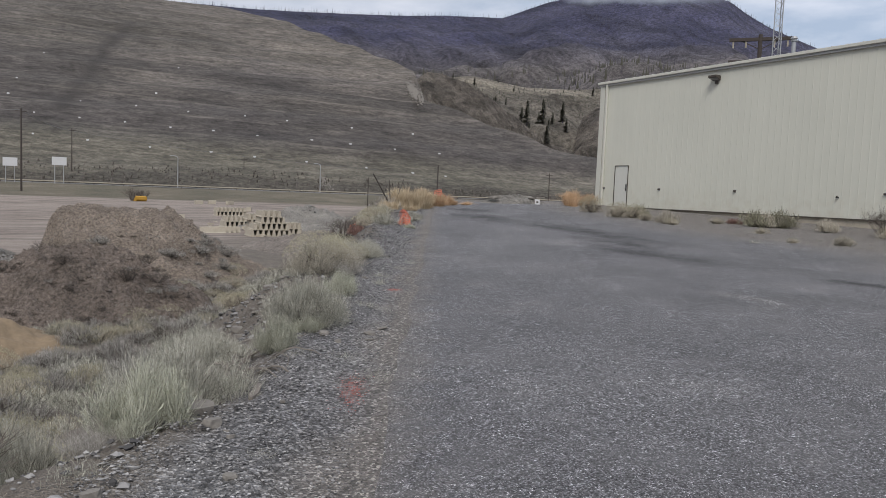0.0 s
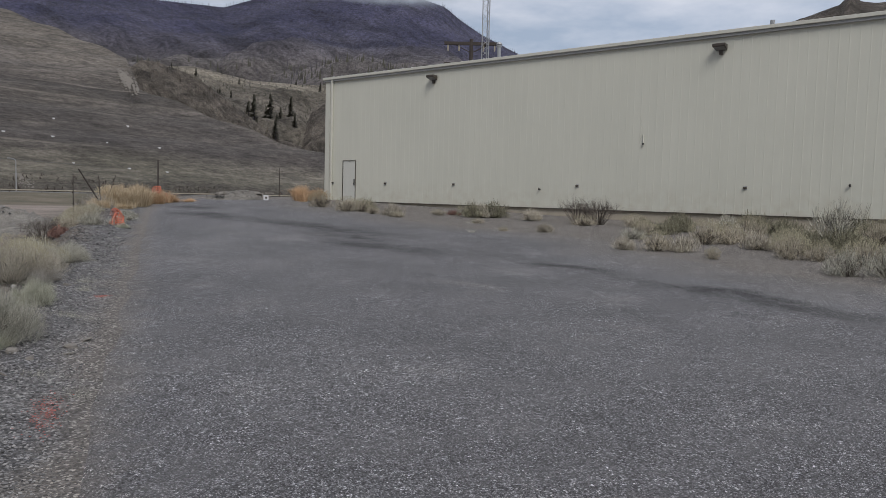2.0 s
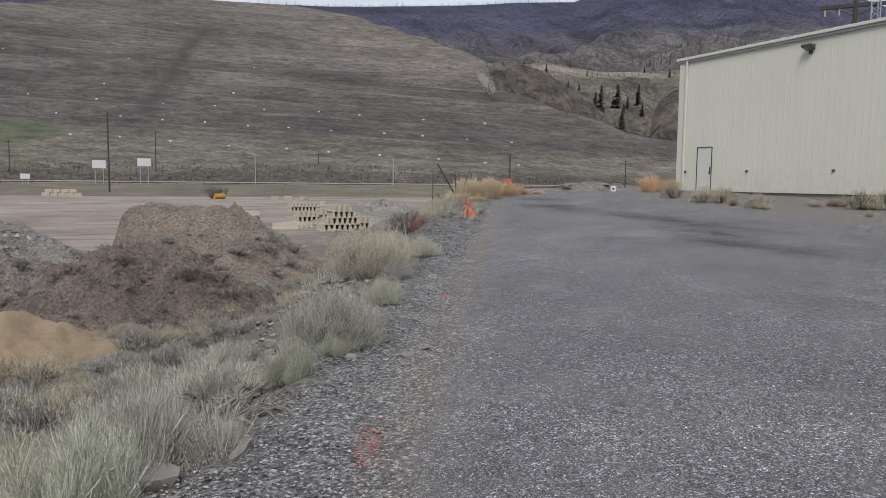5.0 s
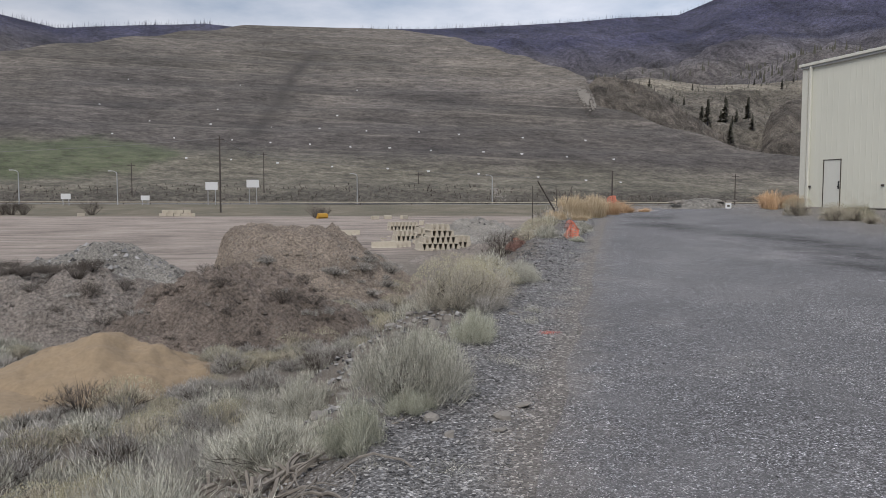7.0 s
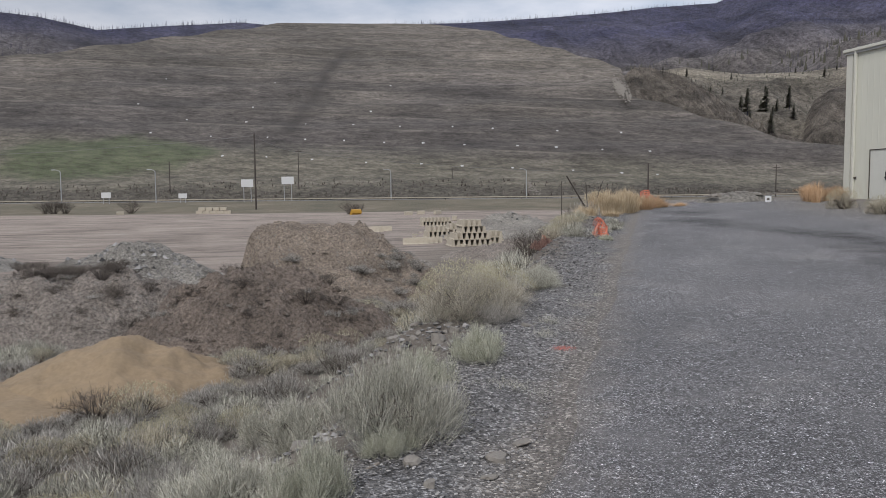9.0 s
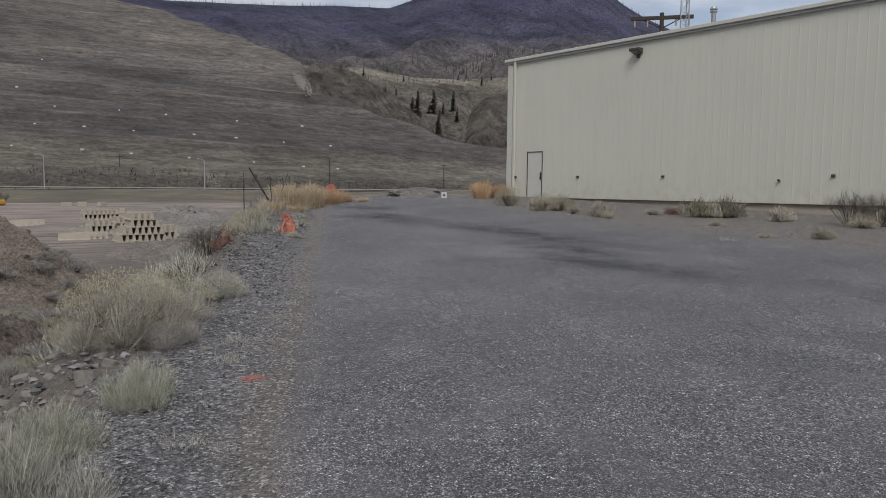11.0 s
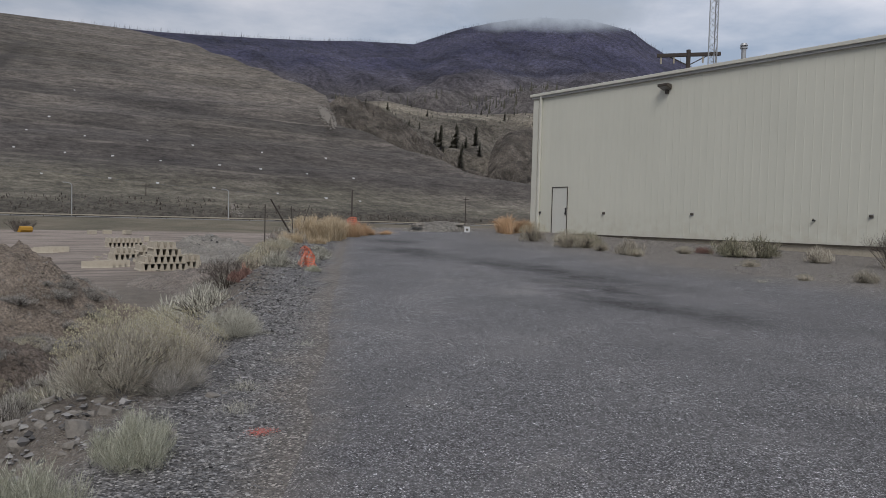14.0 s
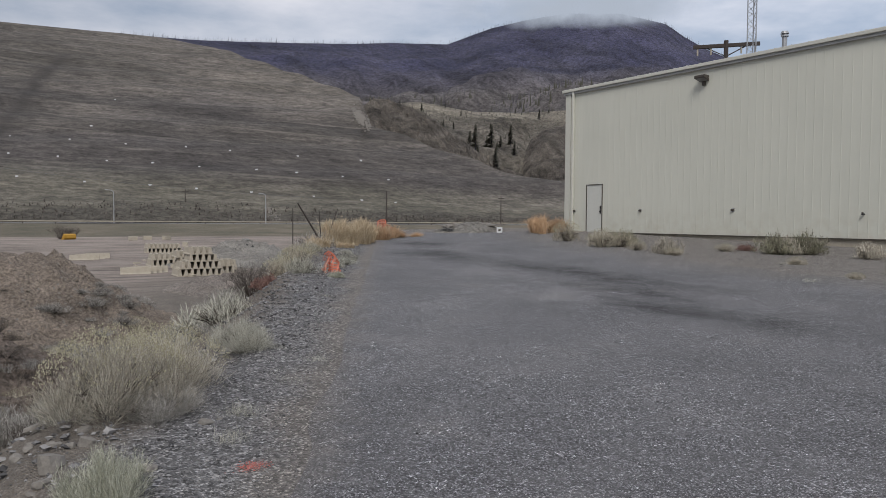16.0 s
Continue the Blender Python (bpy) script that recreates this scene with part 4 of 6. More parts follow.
def brush_mesh(name, seed, r, h, n, width=0.006, twigs=2, material=M_SAGE, open_top=0.25, upright=0.0):
    """Dense rounded shrub: lumps of fine upright shoots, each with small leaves, over thin stems."""
    q = random.Random(seed)
    verts, faces = [], []
    lumps = [(0.0, 0.0, 0.42, 1.0)]
    for k in range(12):
        a, o = k * 1.309 + q.uniform(-0.3, 0.3), r * (0.36 if k % 3 == 0 else q.uniform(0.5, 0.78))
        lumps.append((o * math.cos(a), o * math.sin(a), q.uniform(0.22, 0.36), q.uniform(0.8, 1.0) if k % 3 == 0 else q.uniform(0.45, 0.85)))
    for i in range(n):
        cx, cy, kr, kh = lumps[0] if i % 5 == 0 else lumps[1 + q.randrange(12)]
        a, cz = q.uniform(0, 6.283), q.random() ** 0.75
        flat = math.sqrt(1 - cz * cz)
        out = Vector((math.cos(a) * flat, math.sin(a) * flat, cz))
        reach = q.uniform(0.62 - open_top * 0.6, 1.0)
        p = Vector((cx + out.x * kr * r * reach, cy + out.y * kr * r * reach, h * kh * (0.12 + 0.74 * cz) * reach))
        way = (out * (0.85 - 0.5 * upright) + Vector((0, 0, 0.4 + 0.5 * upright)) + Vector((q.gauss(0, 0.3), q.gauss(0, 0.3), q.gauss(0, 0.2)))).normalized()
        ln = h * q.uniform(0.1, 0.25)
        tip = p + way * ln
        b = q.uniform(0, 3.14)
        side = Vector((math.cos(b), math.sin(b), q.gauss(0, 0.3)))
        wd = width * q.uniform(0.6, 1.25)
        strip(verts, faces, [p - way * ln * 0.35, p + way * ln * 0.35 + out * 0.01, tip], [wd * 0.7, wd], side)
        for _ in range(twigs):
            g = p.lerp(tip, q.uniform(0.1, 0.95))
            d = (way + Vector((q.gauss(0, 0.5), q.gauss(0, 0.5), q.gauss(0, 0.35)))).normalized() * q.uniform(0.25, 0.5) * ln
            c = q.uniform(0, 3.14)
            strip(verts, faces, [g, g + d], [wd * 0.9], Vector((math.cos(c), math.sin(c), q.gauss(0, 0.5))))
        if i % 9 == 0:
            foot = Vector((cx * 0.3 + q.gauss(0, 0.04) * r, cy * 0.3 + q.gauss(0, 0.04) * r, -0.03))
            strip(verts, faces, [foot, foot.lerp(p, 0.5) + Vector((out.x, out.y, -0.3)) * r * 0.06, p + way * ln * 0.2], [wd * 1.2, wd], side)
    return stems_mesh(name, verts, faces, material)

def grass_mesh(name, seed, r, h, n, width=0.006, material=M_STRAW, spread_out=0.6):
    """Long thin blades fanning from several close crowns, heads drooping."""
    q = random.Random(seed)
    verts, faces = [], []
    crowns = [(r * 0.55 * q.gauss(0, 0.6), r * 0.55 * q.gauss(0, 0.6), q.uniform(0.6, 1.0)) for _ in range(7)]
    for i in range(n):
        cx, cy, k = crowns[i % 7]
        a, lean = q.uniform(0, 6.283), abs(q.gauss(0, 0.5)) * spread_out
        base = Vector((cx + q.gauss(0, 0.05), cy + q.gauss(0, 0.05), -0.03))
        out = Vector((math.cos(a), math.sin(a), 0))
        tall = h * k * q.uniform(0.55, 1.05)
        mid = base + out * tall * lean * 0.4 + Vector((0, 0, tall * 0.6))
        tip = base + out * tall * lean * 1.1 + Vector((0, 0, tall * (1 - 0.25 * lean)))
        b = q.uniform(0, 3.14)
        side = Vector((math.cos(b), math.sin(b), 0))
        wd = width * q.uniform(0.6, 1.25)
        strip(verts, faces, [base, mid, tip], [wd, wd * 0.8], side)
        strip(verts, faces, [mid.lerp(tip, 0.3), mid.lerp(tip, 0.7) + out * 0.05 * h + Vector((0, 0, 0.03 * h))], [wd], side)
    return stems_mesh(name, verts, faces, material)

def stems_mesh(name, verts, faces, material):
    me = bpy.data.meshes.new(name)
    me.from_pydata([tuple(v) for v in verts], [], faces)
    me.materials.append(material)
    me.update()
    return me

def wood_mesh(name, seed, r, h, n, material, thick=0.011, forks=2):
    """Bare woody stems that fork once or twice."""
    q = random.Random(seed)
    bm = bmesh.new()
    for _ in range(n):
        a, o = q.uniform(0, 6.283), r * math.sqrt(q.random())
        p0 = Vector((0.1 * o * math.cos(a), 0.1 * o * math.sin(a), -0.04))
        p1 = Vector((0.55 * o * math.cos(a + q.gauss(0, 0.3)), 0.55 * o * math.sin(a), h * q.uniform(0.25, 0.5)))
        p2 = Vector((o * math.cos(a), o * math.sin(a), h * q.uniform(0.6, 1.0) * math.sqrt(max(0.1, 1 - 0.6 * (o / r) ** 2))))
        rod(bm, p0, p1, thick, thick * 0.7, 4)
        rod(bm, p1, p2, thick * 0.7, thick * 0.2, 4)
        for _k in range(forks):
            s = p1.lerp(p2, q.random() * 0.7)
            e = s + Vector((q.gauss(0, 0.12), q.gauss(0, 0.12), q.uniform(0.08, 0.3))) * h
            rod(bm, s, e, thick * 0.4, thick * 0.12, 3)
    me = bpy.data.meshes.new(name)
    bm.to_mesh(me)
    bm.free()
    me.materials.append(material)
    return me

def bush_kind(name, label, category, brush, wood=None, extra=None, group="sagebrush along the bank"):
    e = tagged(empty(name), label, category, group)
    for nm, me in (("foliage", brush), ("wood", wood), ("seed_fluff", extra)):
        if me:
            ob = new(nm, me)
            ob.parent = e
            tagged(ob, kind="stuff")
    return e

def seed_mesh(name, seed, r, h, n, material, size=0.012):
    q = random.Random(seed)
    verts, faces = [], []
    for _ in range(n):
        a, u = q.uniform(0, 6.283), math.sqrt(q.random())
        c = Vector((r * u * math.cos(a), r * u * math.sin(a), h * math.sqrt(max(0.1, 1 - 0.75 * u * u)) * q.uniform(0.85, 1.08)))
        k = len(verts)
        for d in ((1, 0, 0), (0, 1, 0), (-1, 0, 0), (0, -1, 0), (0, 0, 1.5), (0, 0, -1.2)):
            verts.append(tuple(c + Vector(d) * size * q.uniform(0.7, 1.4)))
        for i in range(4):
            faces.append((k + i, k + (i + 1) % 4, k + 4))
            faces.append((k + (i + 1) % 4, k + i, k + 5))
    me = bpy.data.meshes.new(name)
    me.from_pydata(verts, [], faces)
    me.materials.append(material)
    return me

LOWWOOD = wood_mesh("wood", 5, 0.2, 0.22, 26, M_TWIG, 0.005)
# many dark stems, so the bush interior looks shaded
WOOD = wood_mesh("wood", 3, 0.44, 0.4, 44, M_TWIG)
SAGE_LABEL, GREY_LABEL, TAN_LABEL = "pale grey-green sagebrush of fine upright stems", "dry grey sagebrush with dark woody base", "dry rabbitbrush with tan seed heads"
GREEN_LABEL, OLIVE_LABEL = "yellow-green rabbitbrush tuft with slender shoots", "olive-grey sagebrush beside the wall"
def sage_like(seed, r, h, n, width, twigs, material, open_top=0.2, upright=0.0):
    return brush_mesh("foliage", seed, r, h, n, width, twigs, material, open_top, upright)

KINDS = {
    "sage": [bush_kind("sagebrush", SAGE_LABEL, "shrub", sage_like(11 + i, 0.6, 0.62, 5600, 0.0014, 3, M_SAGE, 0.2, 0.15), WOOD) for i in range(3)],
    "sage_far": [bush_kind("sagebrush", SAGE_LABEL, "shrub", sage_like(14 + i, 0.6, 0.58, 1150, 0.0042, 1, M_SAGE), WOOD) for i in range(3)],
    "green": [bush_kind("rabbitbrush", GREEN_LABEL, "shrub", sage_like(31 + i, 0.42, 0.56, 3600, 0.0015, 3, M_GREENSAGE, 0.3, 0.6), LOWWOOD) for i in range(2)],
    "grey": [bush_kind("grey_shrub", GREY_LABEL, "shrub", sage_like(41 + i, 0.65, 0.58, 4600, 0.0014, 3, M_GREYSAGE, 0.35), WOOD) for i in range(2)],
    "grey_far": [bush_kind("grey_shrub", GREY_LABEL, "shrub", sage_like(43 + i, 0.65, 0.55, 1100, 0.004, 1, M_GREYSAGE, 0.35), WOOD) for i in range(3)],
    "olive": [bush_kind("sagebrush", OLIVE_LABEL, "shrub", sage_like(46 + i, 0.62, 0.58, 1300, 0.006, 2, M_OLIVE, 0.3, 0.0), WOOD, group="shrubs by the wall") for i in range(2)],
    "tan": [bush_kind("rabbitbrush", TAN_LABEL, "shrub", sage_like(51 + i, 0.62, 0.58, 5200, 0.0014, 3, M_CREAM, 0.25, 0.1), WOOD, seed_mesh("seed_fluff", 61 + i, 0.55, 0.6, 1500, M_TAN, 0.005)) for i in range(2)],
    "tan_far": [bush_kind("rabbitbrush", TAN_LABEL, "shrub", sage_like(53 + i, 0.6, 0.56, 1100, 0.0042, 1, M_TANSTEM), WOOD, seed_mesh("seed_fluff", 63 + i, 0.55, 0.56, 520, M_TAN, 0.008)) for i in range(2)],
    "straw": [bush_kind("bunch_grass", "straw-coloured clump of dry bunch grass", "grass", grass_mesh("foliage", 71 + i, 0.6, 0.72, 1500, 0.0038, M_STRAW, 0.9), group="dry grass clumps") for i in range(2)],
    "rust": [bush_kind("bunch_grass", "rust-orange clump of dry bunch grass", "grass", grass_mesh("foliage", 81 + i, 0.65, 0.6, 1500, 0.004, M_RUST, 1.6), group="dry grass clumps") for i in range(2)],
    "bare": [bush_kind("bare_shrub", "leafless shrub of fine grey twigs", "shrub", wood_mesh("foliage", 91 + i, 0.7, 0.8, 60, M_TWIG, 0.006, 7)) for i in range(2)],
    "pale_bare": [bush_kind("bare_shrub", "leafless shrub of pale grey upright twigs", "shrub", wood_mesh("foliage", 93 + i, 0.5, 0.9, 90, M_GREYSAGE, 0.004, 8)) for i in range(2)],
    "red": [bush_kind("red_shrub", "low shrub with dark red stems", "shrub", sage_like(95, 0.45, 0.4, 1000, 0.006, 1, M_RED))],
    "spray": [bush_kind("rabbitbrush", "cream-stemmed dry rabbitbrush fanning out beside the wall", "shrub", sage_like(101 + i, 0.62, 0.56, 1300, 0.0065, 2, M_CREAM, 0.3, 0.2), WOOD, group="shrubs by the wall") for i in range(2)],
    "dry_weed": [bush_kind("dry_weed", "sparse dry grey-tan weeds on the soil", "weed", grass_mesh("foliage", 111 + i, 0.5, 0.34, 320, 0.0035, M_GREYSAGE if i == 1 else M_TWIG, 2.2), group="dry weeds on the heaps") for i in range(3)],
    "tuft": [bush_kind("weed_tuft", "thin pale weed tuft in the gravel", "weed", grass_mesh("foliage", 97 + i, 0.2, 0.15, 170, 0.0013, M_SAGE, 2.2), group="weeds in the gravel") for i in range(2)],
}
used = set()

def plant(kind, x, y, size=1.0, tall=1.0, z=None):
    src = KINDS[kind][rnd.randrange(len(KINDS[kind]))]
    z = land(x, y) - 0.02 if z is None else z
    m = pose(x, y, z, rnd.gauss(0, 3), rnd.gauss(0, 3), rnd.uniform(0, 360))
    first = src.name not in used
    used.add(src.name)
    ob = src if first else copy_thing(src, m)
    ob.matrix_basis = m @ Matrix.Diagonal((size, size, size * tall, 1))
    return ob

# the row on the crest, from the start of the walk onward
CREST_NEAR = [
    ("green", 1.64, 4.36, 0.95, 1.0), ("sage", 1.9, 4.95, 1.05, 1.1), ("green", 2.42, 5.45, 0.62, 0.7), ("tan", 0.9, 6.0, 1.25, 1.1), ("sage", 0.8, 4.75, 0.85, 1.2), ("grey", -0.1, 5.2, 0.95, 1.0),
    ("tuft", 1.2, 3.6, 1.0, 1.3), ("green", 3.05, 6.02, 0.6, 1.2), ("sage", 3.6, 6.85, 0.85, 1.2), ("green", 4.02, 7.95, 0.8, 0.95), ("green", 3.5, 6.5, 0.5, 0.7), ("pale_bare", 1.3, 6.3, 1.0, 1.0),
    ("pale_bare", 2.1, 7.6, 1.0, 1.0), ("sage", 3.1, 9.6, 1.0, 1.0), ("green", 4.68, 8.45, 0.7, 0.95), ("tuft", 5.6, 9.2, 0.9, 1.5),
]
CREST_MID = [
    ("tan", 5.05, 10.3, 1.0, 1.1), ("tan", 5.55, 10.75, 0.95, 1.0), ("grey", 5.3, 10.0, 0.62, 0.8), ("sage", 6.65, 12.0, 0.62, 1.05), ("tuft", 5.85, 9.7, 1.0, 1.3),
    ("sage_far", 6.3, 14.6, 1.0, 0.9), ("sage_far", 7.0, 16.2, 1.1, 0.9), ("grey_far", 6.2, 16.0, 1.1, 0.9), ("sage_far", 10.2, 18.7, 0.85, 0.95), ("sage_far", 11.35, 19.6, 0.5, 0.7), ("red", 9.5, 18.9, 0.8, 0.9), ("red", 9.7, 19.4, 0.7, 0.9),
    ("bare", 9.6, 20.2, 1.1, 1.0), ("grey_far", 9.3, 20.6, 1.3, 1.0), ("grey_far", 9.1, 20.9, 1.2, 1.1), ("tan_far", 10.9, 21.5, 1.0, 0.9),
    ("sage_far", 11.9, 20.2, 0.6, 0.7), ("sage_far", 12.5, 21.2, 0.6, 0.7),
]
CREST_FAR = [
    ("tan_far", 11.9, 23.0, 1.1, 0.8), ("tan_far", 12.6, 24.3, 1.1, 0.8), ("straw", 13.6, 25.4, 0.9, 0.9), ("straw", 14.8, 26.1, 1.1, 1.1), ("straw", 15.5, 26.7, 1.2, 1.15), ("straw", 16.1, 27.4, 1.2, 1.15), ("straw", 15.2, 27.4, 1.2, 1.2), ("tan_far", 13.8, 27.4, 1.2, 0.8),
    ("rust", 17.2, 28.3, 1.1, 1.1), ("straw", 17.4, 28.7, 1.1, 1.05), ("rust", 18.2, 29.2, 1.1, 1.0), ("straw", 16.8, 28.9, 1.2, 1.1), ("rust", 18.9, 29.6, 0.9, 0.6), ("rust", 19.6, 29.4, 0.8, 0.45),
    ("sage_far", 13.2, 22.9, 0.5, 0.6), ("green", 10.6, 17.9, 0.5, 0.6), ("straw", 14.2, 24.8, 0.6, 0.6),
]
CREST = CREST_NEAR + CREST_MID + CREST_FAR
for spec in CREST:
    plant(*spec)
for _ in range(34):
    s = rnd.uniform(-1, 24)
    x, y = from_sw(s, rnd.uniform(0.08, 0.95))
    plant("tuft", x, y, rnd.uniform(0.4, 1.0), rnd.uniform(0.5, 1.2))

# sagebrush down the bank and along its foot
taken = [(b[1], b[2], 0.5 * b[3]) for b in CREST]

def scatter(n, s0, s1, w0, w1, close, sizes, kinds, weights):
    made = tries = 0
    while made < n and tries < 6000:
        tries += 1
        s, w = rnd.uniform(s0, s1), rnd.uniform(w0, w1)
        x, y = from_sw(s, w)
        if s > 14 and (w > 8 or rnd.random() < 0.45) or math.hypot((x + 0.6) / 3.0, (y - 22.4) / 2.8) < 1 or math.hypot((x + 5.6) / 3.6, (y - 20.9) / 2.6) < 1:
            continue
        if 4.0 < s < 10.0 and w < 4.0 or 3.5 < s < 9.0 and w < 5.5 or 9.5 < s < 22 and w < 2.2 or 1.0 < s < 3.4 and w < 2.0:
            continue
        size = rnd.uniform(*sizes)
        if any((x - a) ** 2 + (y - b) ** 2 < (close * (c + size)) ** 2 for a, b, c in taken):
            continue
        taken.append((x, y, size * 0.5))
        kind = rnd.choices(kinds, weights)[0]
        if math.hypot(x - 2.5, y - 3.0) < 9.0:
            kind = kind.replace("_far", "")
        plant(kind, x, y, size, rnd.uniform(0.75, 1.05))
        made += 1

scatter(30, -5, 5, 1.9, 4.4, 0.42, (0.55, 1.0), ("sage", "grey", "tan", "pale_bare", "bare"), (3, 4, 5, 3, 2))
scatter(230, -7, 34, 1.5, 11.5, 0.42, (0.75, 1.5), ("sage_far", "grey_far", "tan_far", "bare"), (4, 5, 2.5, 1.2))
scatter(170, -6, 13, 3.0, 12.0, 0.26, (0.6, 1.1), ("sage_far", "grey_far", "tan_far"), (3, 6, 2.5))

# scrub on the pit floor and round the heaps
def scrub(n, x0, x1, y0, y1):
    for _ in range(n):
        x, y = rnd.uniform(x0, x1), rnd.uniform(y0, y1)
        if math.hypot((x + 0.7) / 2.7, (y - 22.3) / 2.6) < 1 or math.hypot((x + 4.9) / 4.6, (y - 20.8) / 2.7) < 1 or to_sw(x, y)[1] < 3.0:
            continue
        plant(rnd.choice(("grey_far", "sage_far", "grey_far", "tan_far")), x, y, rnd.uniform(0.6, 1.25), rnd.uniform(0.7, 1.0))

scrub(110, -8, 7.5, 12, 25)
scrub(80, 1.0, 7.5, 15, 25)
scrub(30, -9, 9, 24, 27)
scrub(55, 7, 13, 26, 46)

# shrubs between the track and the wall
WALL_NORTH = [
    ("rust", 25.2, 28.6, 1.4, 1.1), ("rust", 26.2, 28.6, 1.2, 1.1), ("tan_far", 22.4, 23.8, 1.0, 1.1), ("spray", 23.3, 23.0, 0.85, 0.9), ("tan_far", 21.4, 21.1, 1.0, 0.9), ("tan_far", 22.0, 20.9, 0.9, 0.9), ("olive", 22.6, 21.3, 0.9, 1.1),
    ("tan_far", 21.5, 19.8, 0.6, 0.8), ("spray", 21.0, 18.2, 0.8, 1.1), ("tan_far", 20.8, 17.8, 0.5, 0.6), ("tan_far", 23.2, 17.9, 0.6, 0.6), ("red", 23.9, 17.7, 0.8, 0.7), ("olive", 23.5, 16.5, 1.1, 1.05), ("olive", 24.2, 16.0, 1.1, 1.1), ("spray", 23.8, 16.2, 0.9, 1.0),
    ("spray", 24.1, 14.2, 0.75, 1.1), ("tan_far", 21.1, 14.4, 0.45, 0.7), ("tan_far", 19.2, 12.0, 0.35, 0.7), ("tuft", 17.9, 12.2, 1.3, 0.9), ("spray", 20.2, 11.2, 0.55, 0.9), ("bare", 24.1, 12.3, 1.2, 0.95), ("bare", 24.7, 11.8, 1.2, 0.95), ("tan_far", 23.8, 11.9, 0.9, 0.6),
]
WALL_MID = [
    ("tan_far", 24.6, 10.4, 0.9, 0.8), ("olive", 25.6, 10.6, 0.8, 0.8), ("spray", 17.3, 7.2, 0.55, 1.1), ("tan_far", 17.8, 6.6, 0.75, 1.0), ("spray", 18.2, 6.1, 0.7, 1.0), ("tan_far", 17.2, 5.05, 0.35, 1.2), ("tan_far", 20.6, 6.5, 0.9, 1.1), ("tan_far", 21.3, 6.2, 0.9, 1.0),
    ("olive", 24.4, 8.7, 0.9, 1.0), ("spray", 22.2, 6.2, 0.9, 1.0), ("olive", 25.9, 6.9, 1.2, 1.1), ("olive", 26.4, 9.6, 1.0, 1.0), ("sage_far", 26.2, 7.9, 1.0, 1.0), ("olive", 22.9, 8.6, 0.9, 0.9), ("tan_far", 21.9, 8.8, 0.8, 0.8), ("sage_far", 20.3, 8.4, 0.8, 0.7), ("spray", 20.4, 5.1, 0.8, 1.0), ("olive", 25.4, 5.9, 1.1, 1.1), ("tan_far", 24.3, 6.5, 1.0, 1.0),
]
WALL_SOUTH = [
    ("tan_far", 18.8, 3.9, 0.8, 1.1), ("tan_far", 18.9, 3.3, 0.7, 1.0), ("sage_far", 16.6, 2.3, 0.8, 1.1), ("sage_far", 17.0, 1.7, 0.85, 1.1), ("sage_far", 16.3, 1.25, 0.8, 1.1), ("sage_far", 17.3, 0.9, 0.9, 1.1), ("sage_far", 26.4, 4.5, 1.5, 1.35), ("olive", 26.2, 3.9, 1.1, 1.2), ("tan_far", 20.1, 4.3, 0.9, 1.0), ("olive", 21.4, 4.2, 1.0, 1.0),
    ("olive", 20.2, 2.7, 1.0, 1.0), ("tan_far", 18.7, 2.4, 0.9, 1.0), ("olive", 22.6, 3.6, 1.1, 1.0), ("tan_far", 24.6, 3.2, 1.1, 1.0), ("olive", 19.3, 1.0, 1.1, 1.0), ("olive", 21.6, 1.1, 1.2, 1.0), ("sage_far", 25.8, 1.8, 1.2, 1.1), ("tan_far", 17.9, -0.2, 1.1, 1.0), ("olive", 23.5, 5.0, 1.1, 1.0),
]
for kind, x, y, size, tall in WALL_NORTH + WALL_MID + WALL_SOUTH:
    plant(kind, x, y, size, (1.05 if kind == "olive" else 1.2) * tall)
for _ in range(26):
    plant("tuft", rnd.uniform(20.5, 27.2), rnd.uniform(8, 25), rnd.uniform(0.5, 1.2), 0.8)

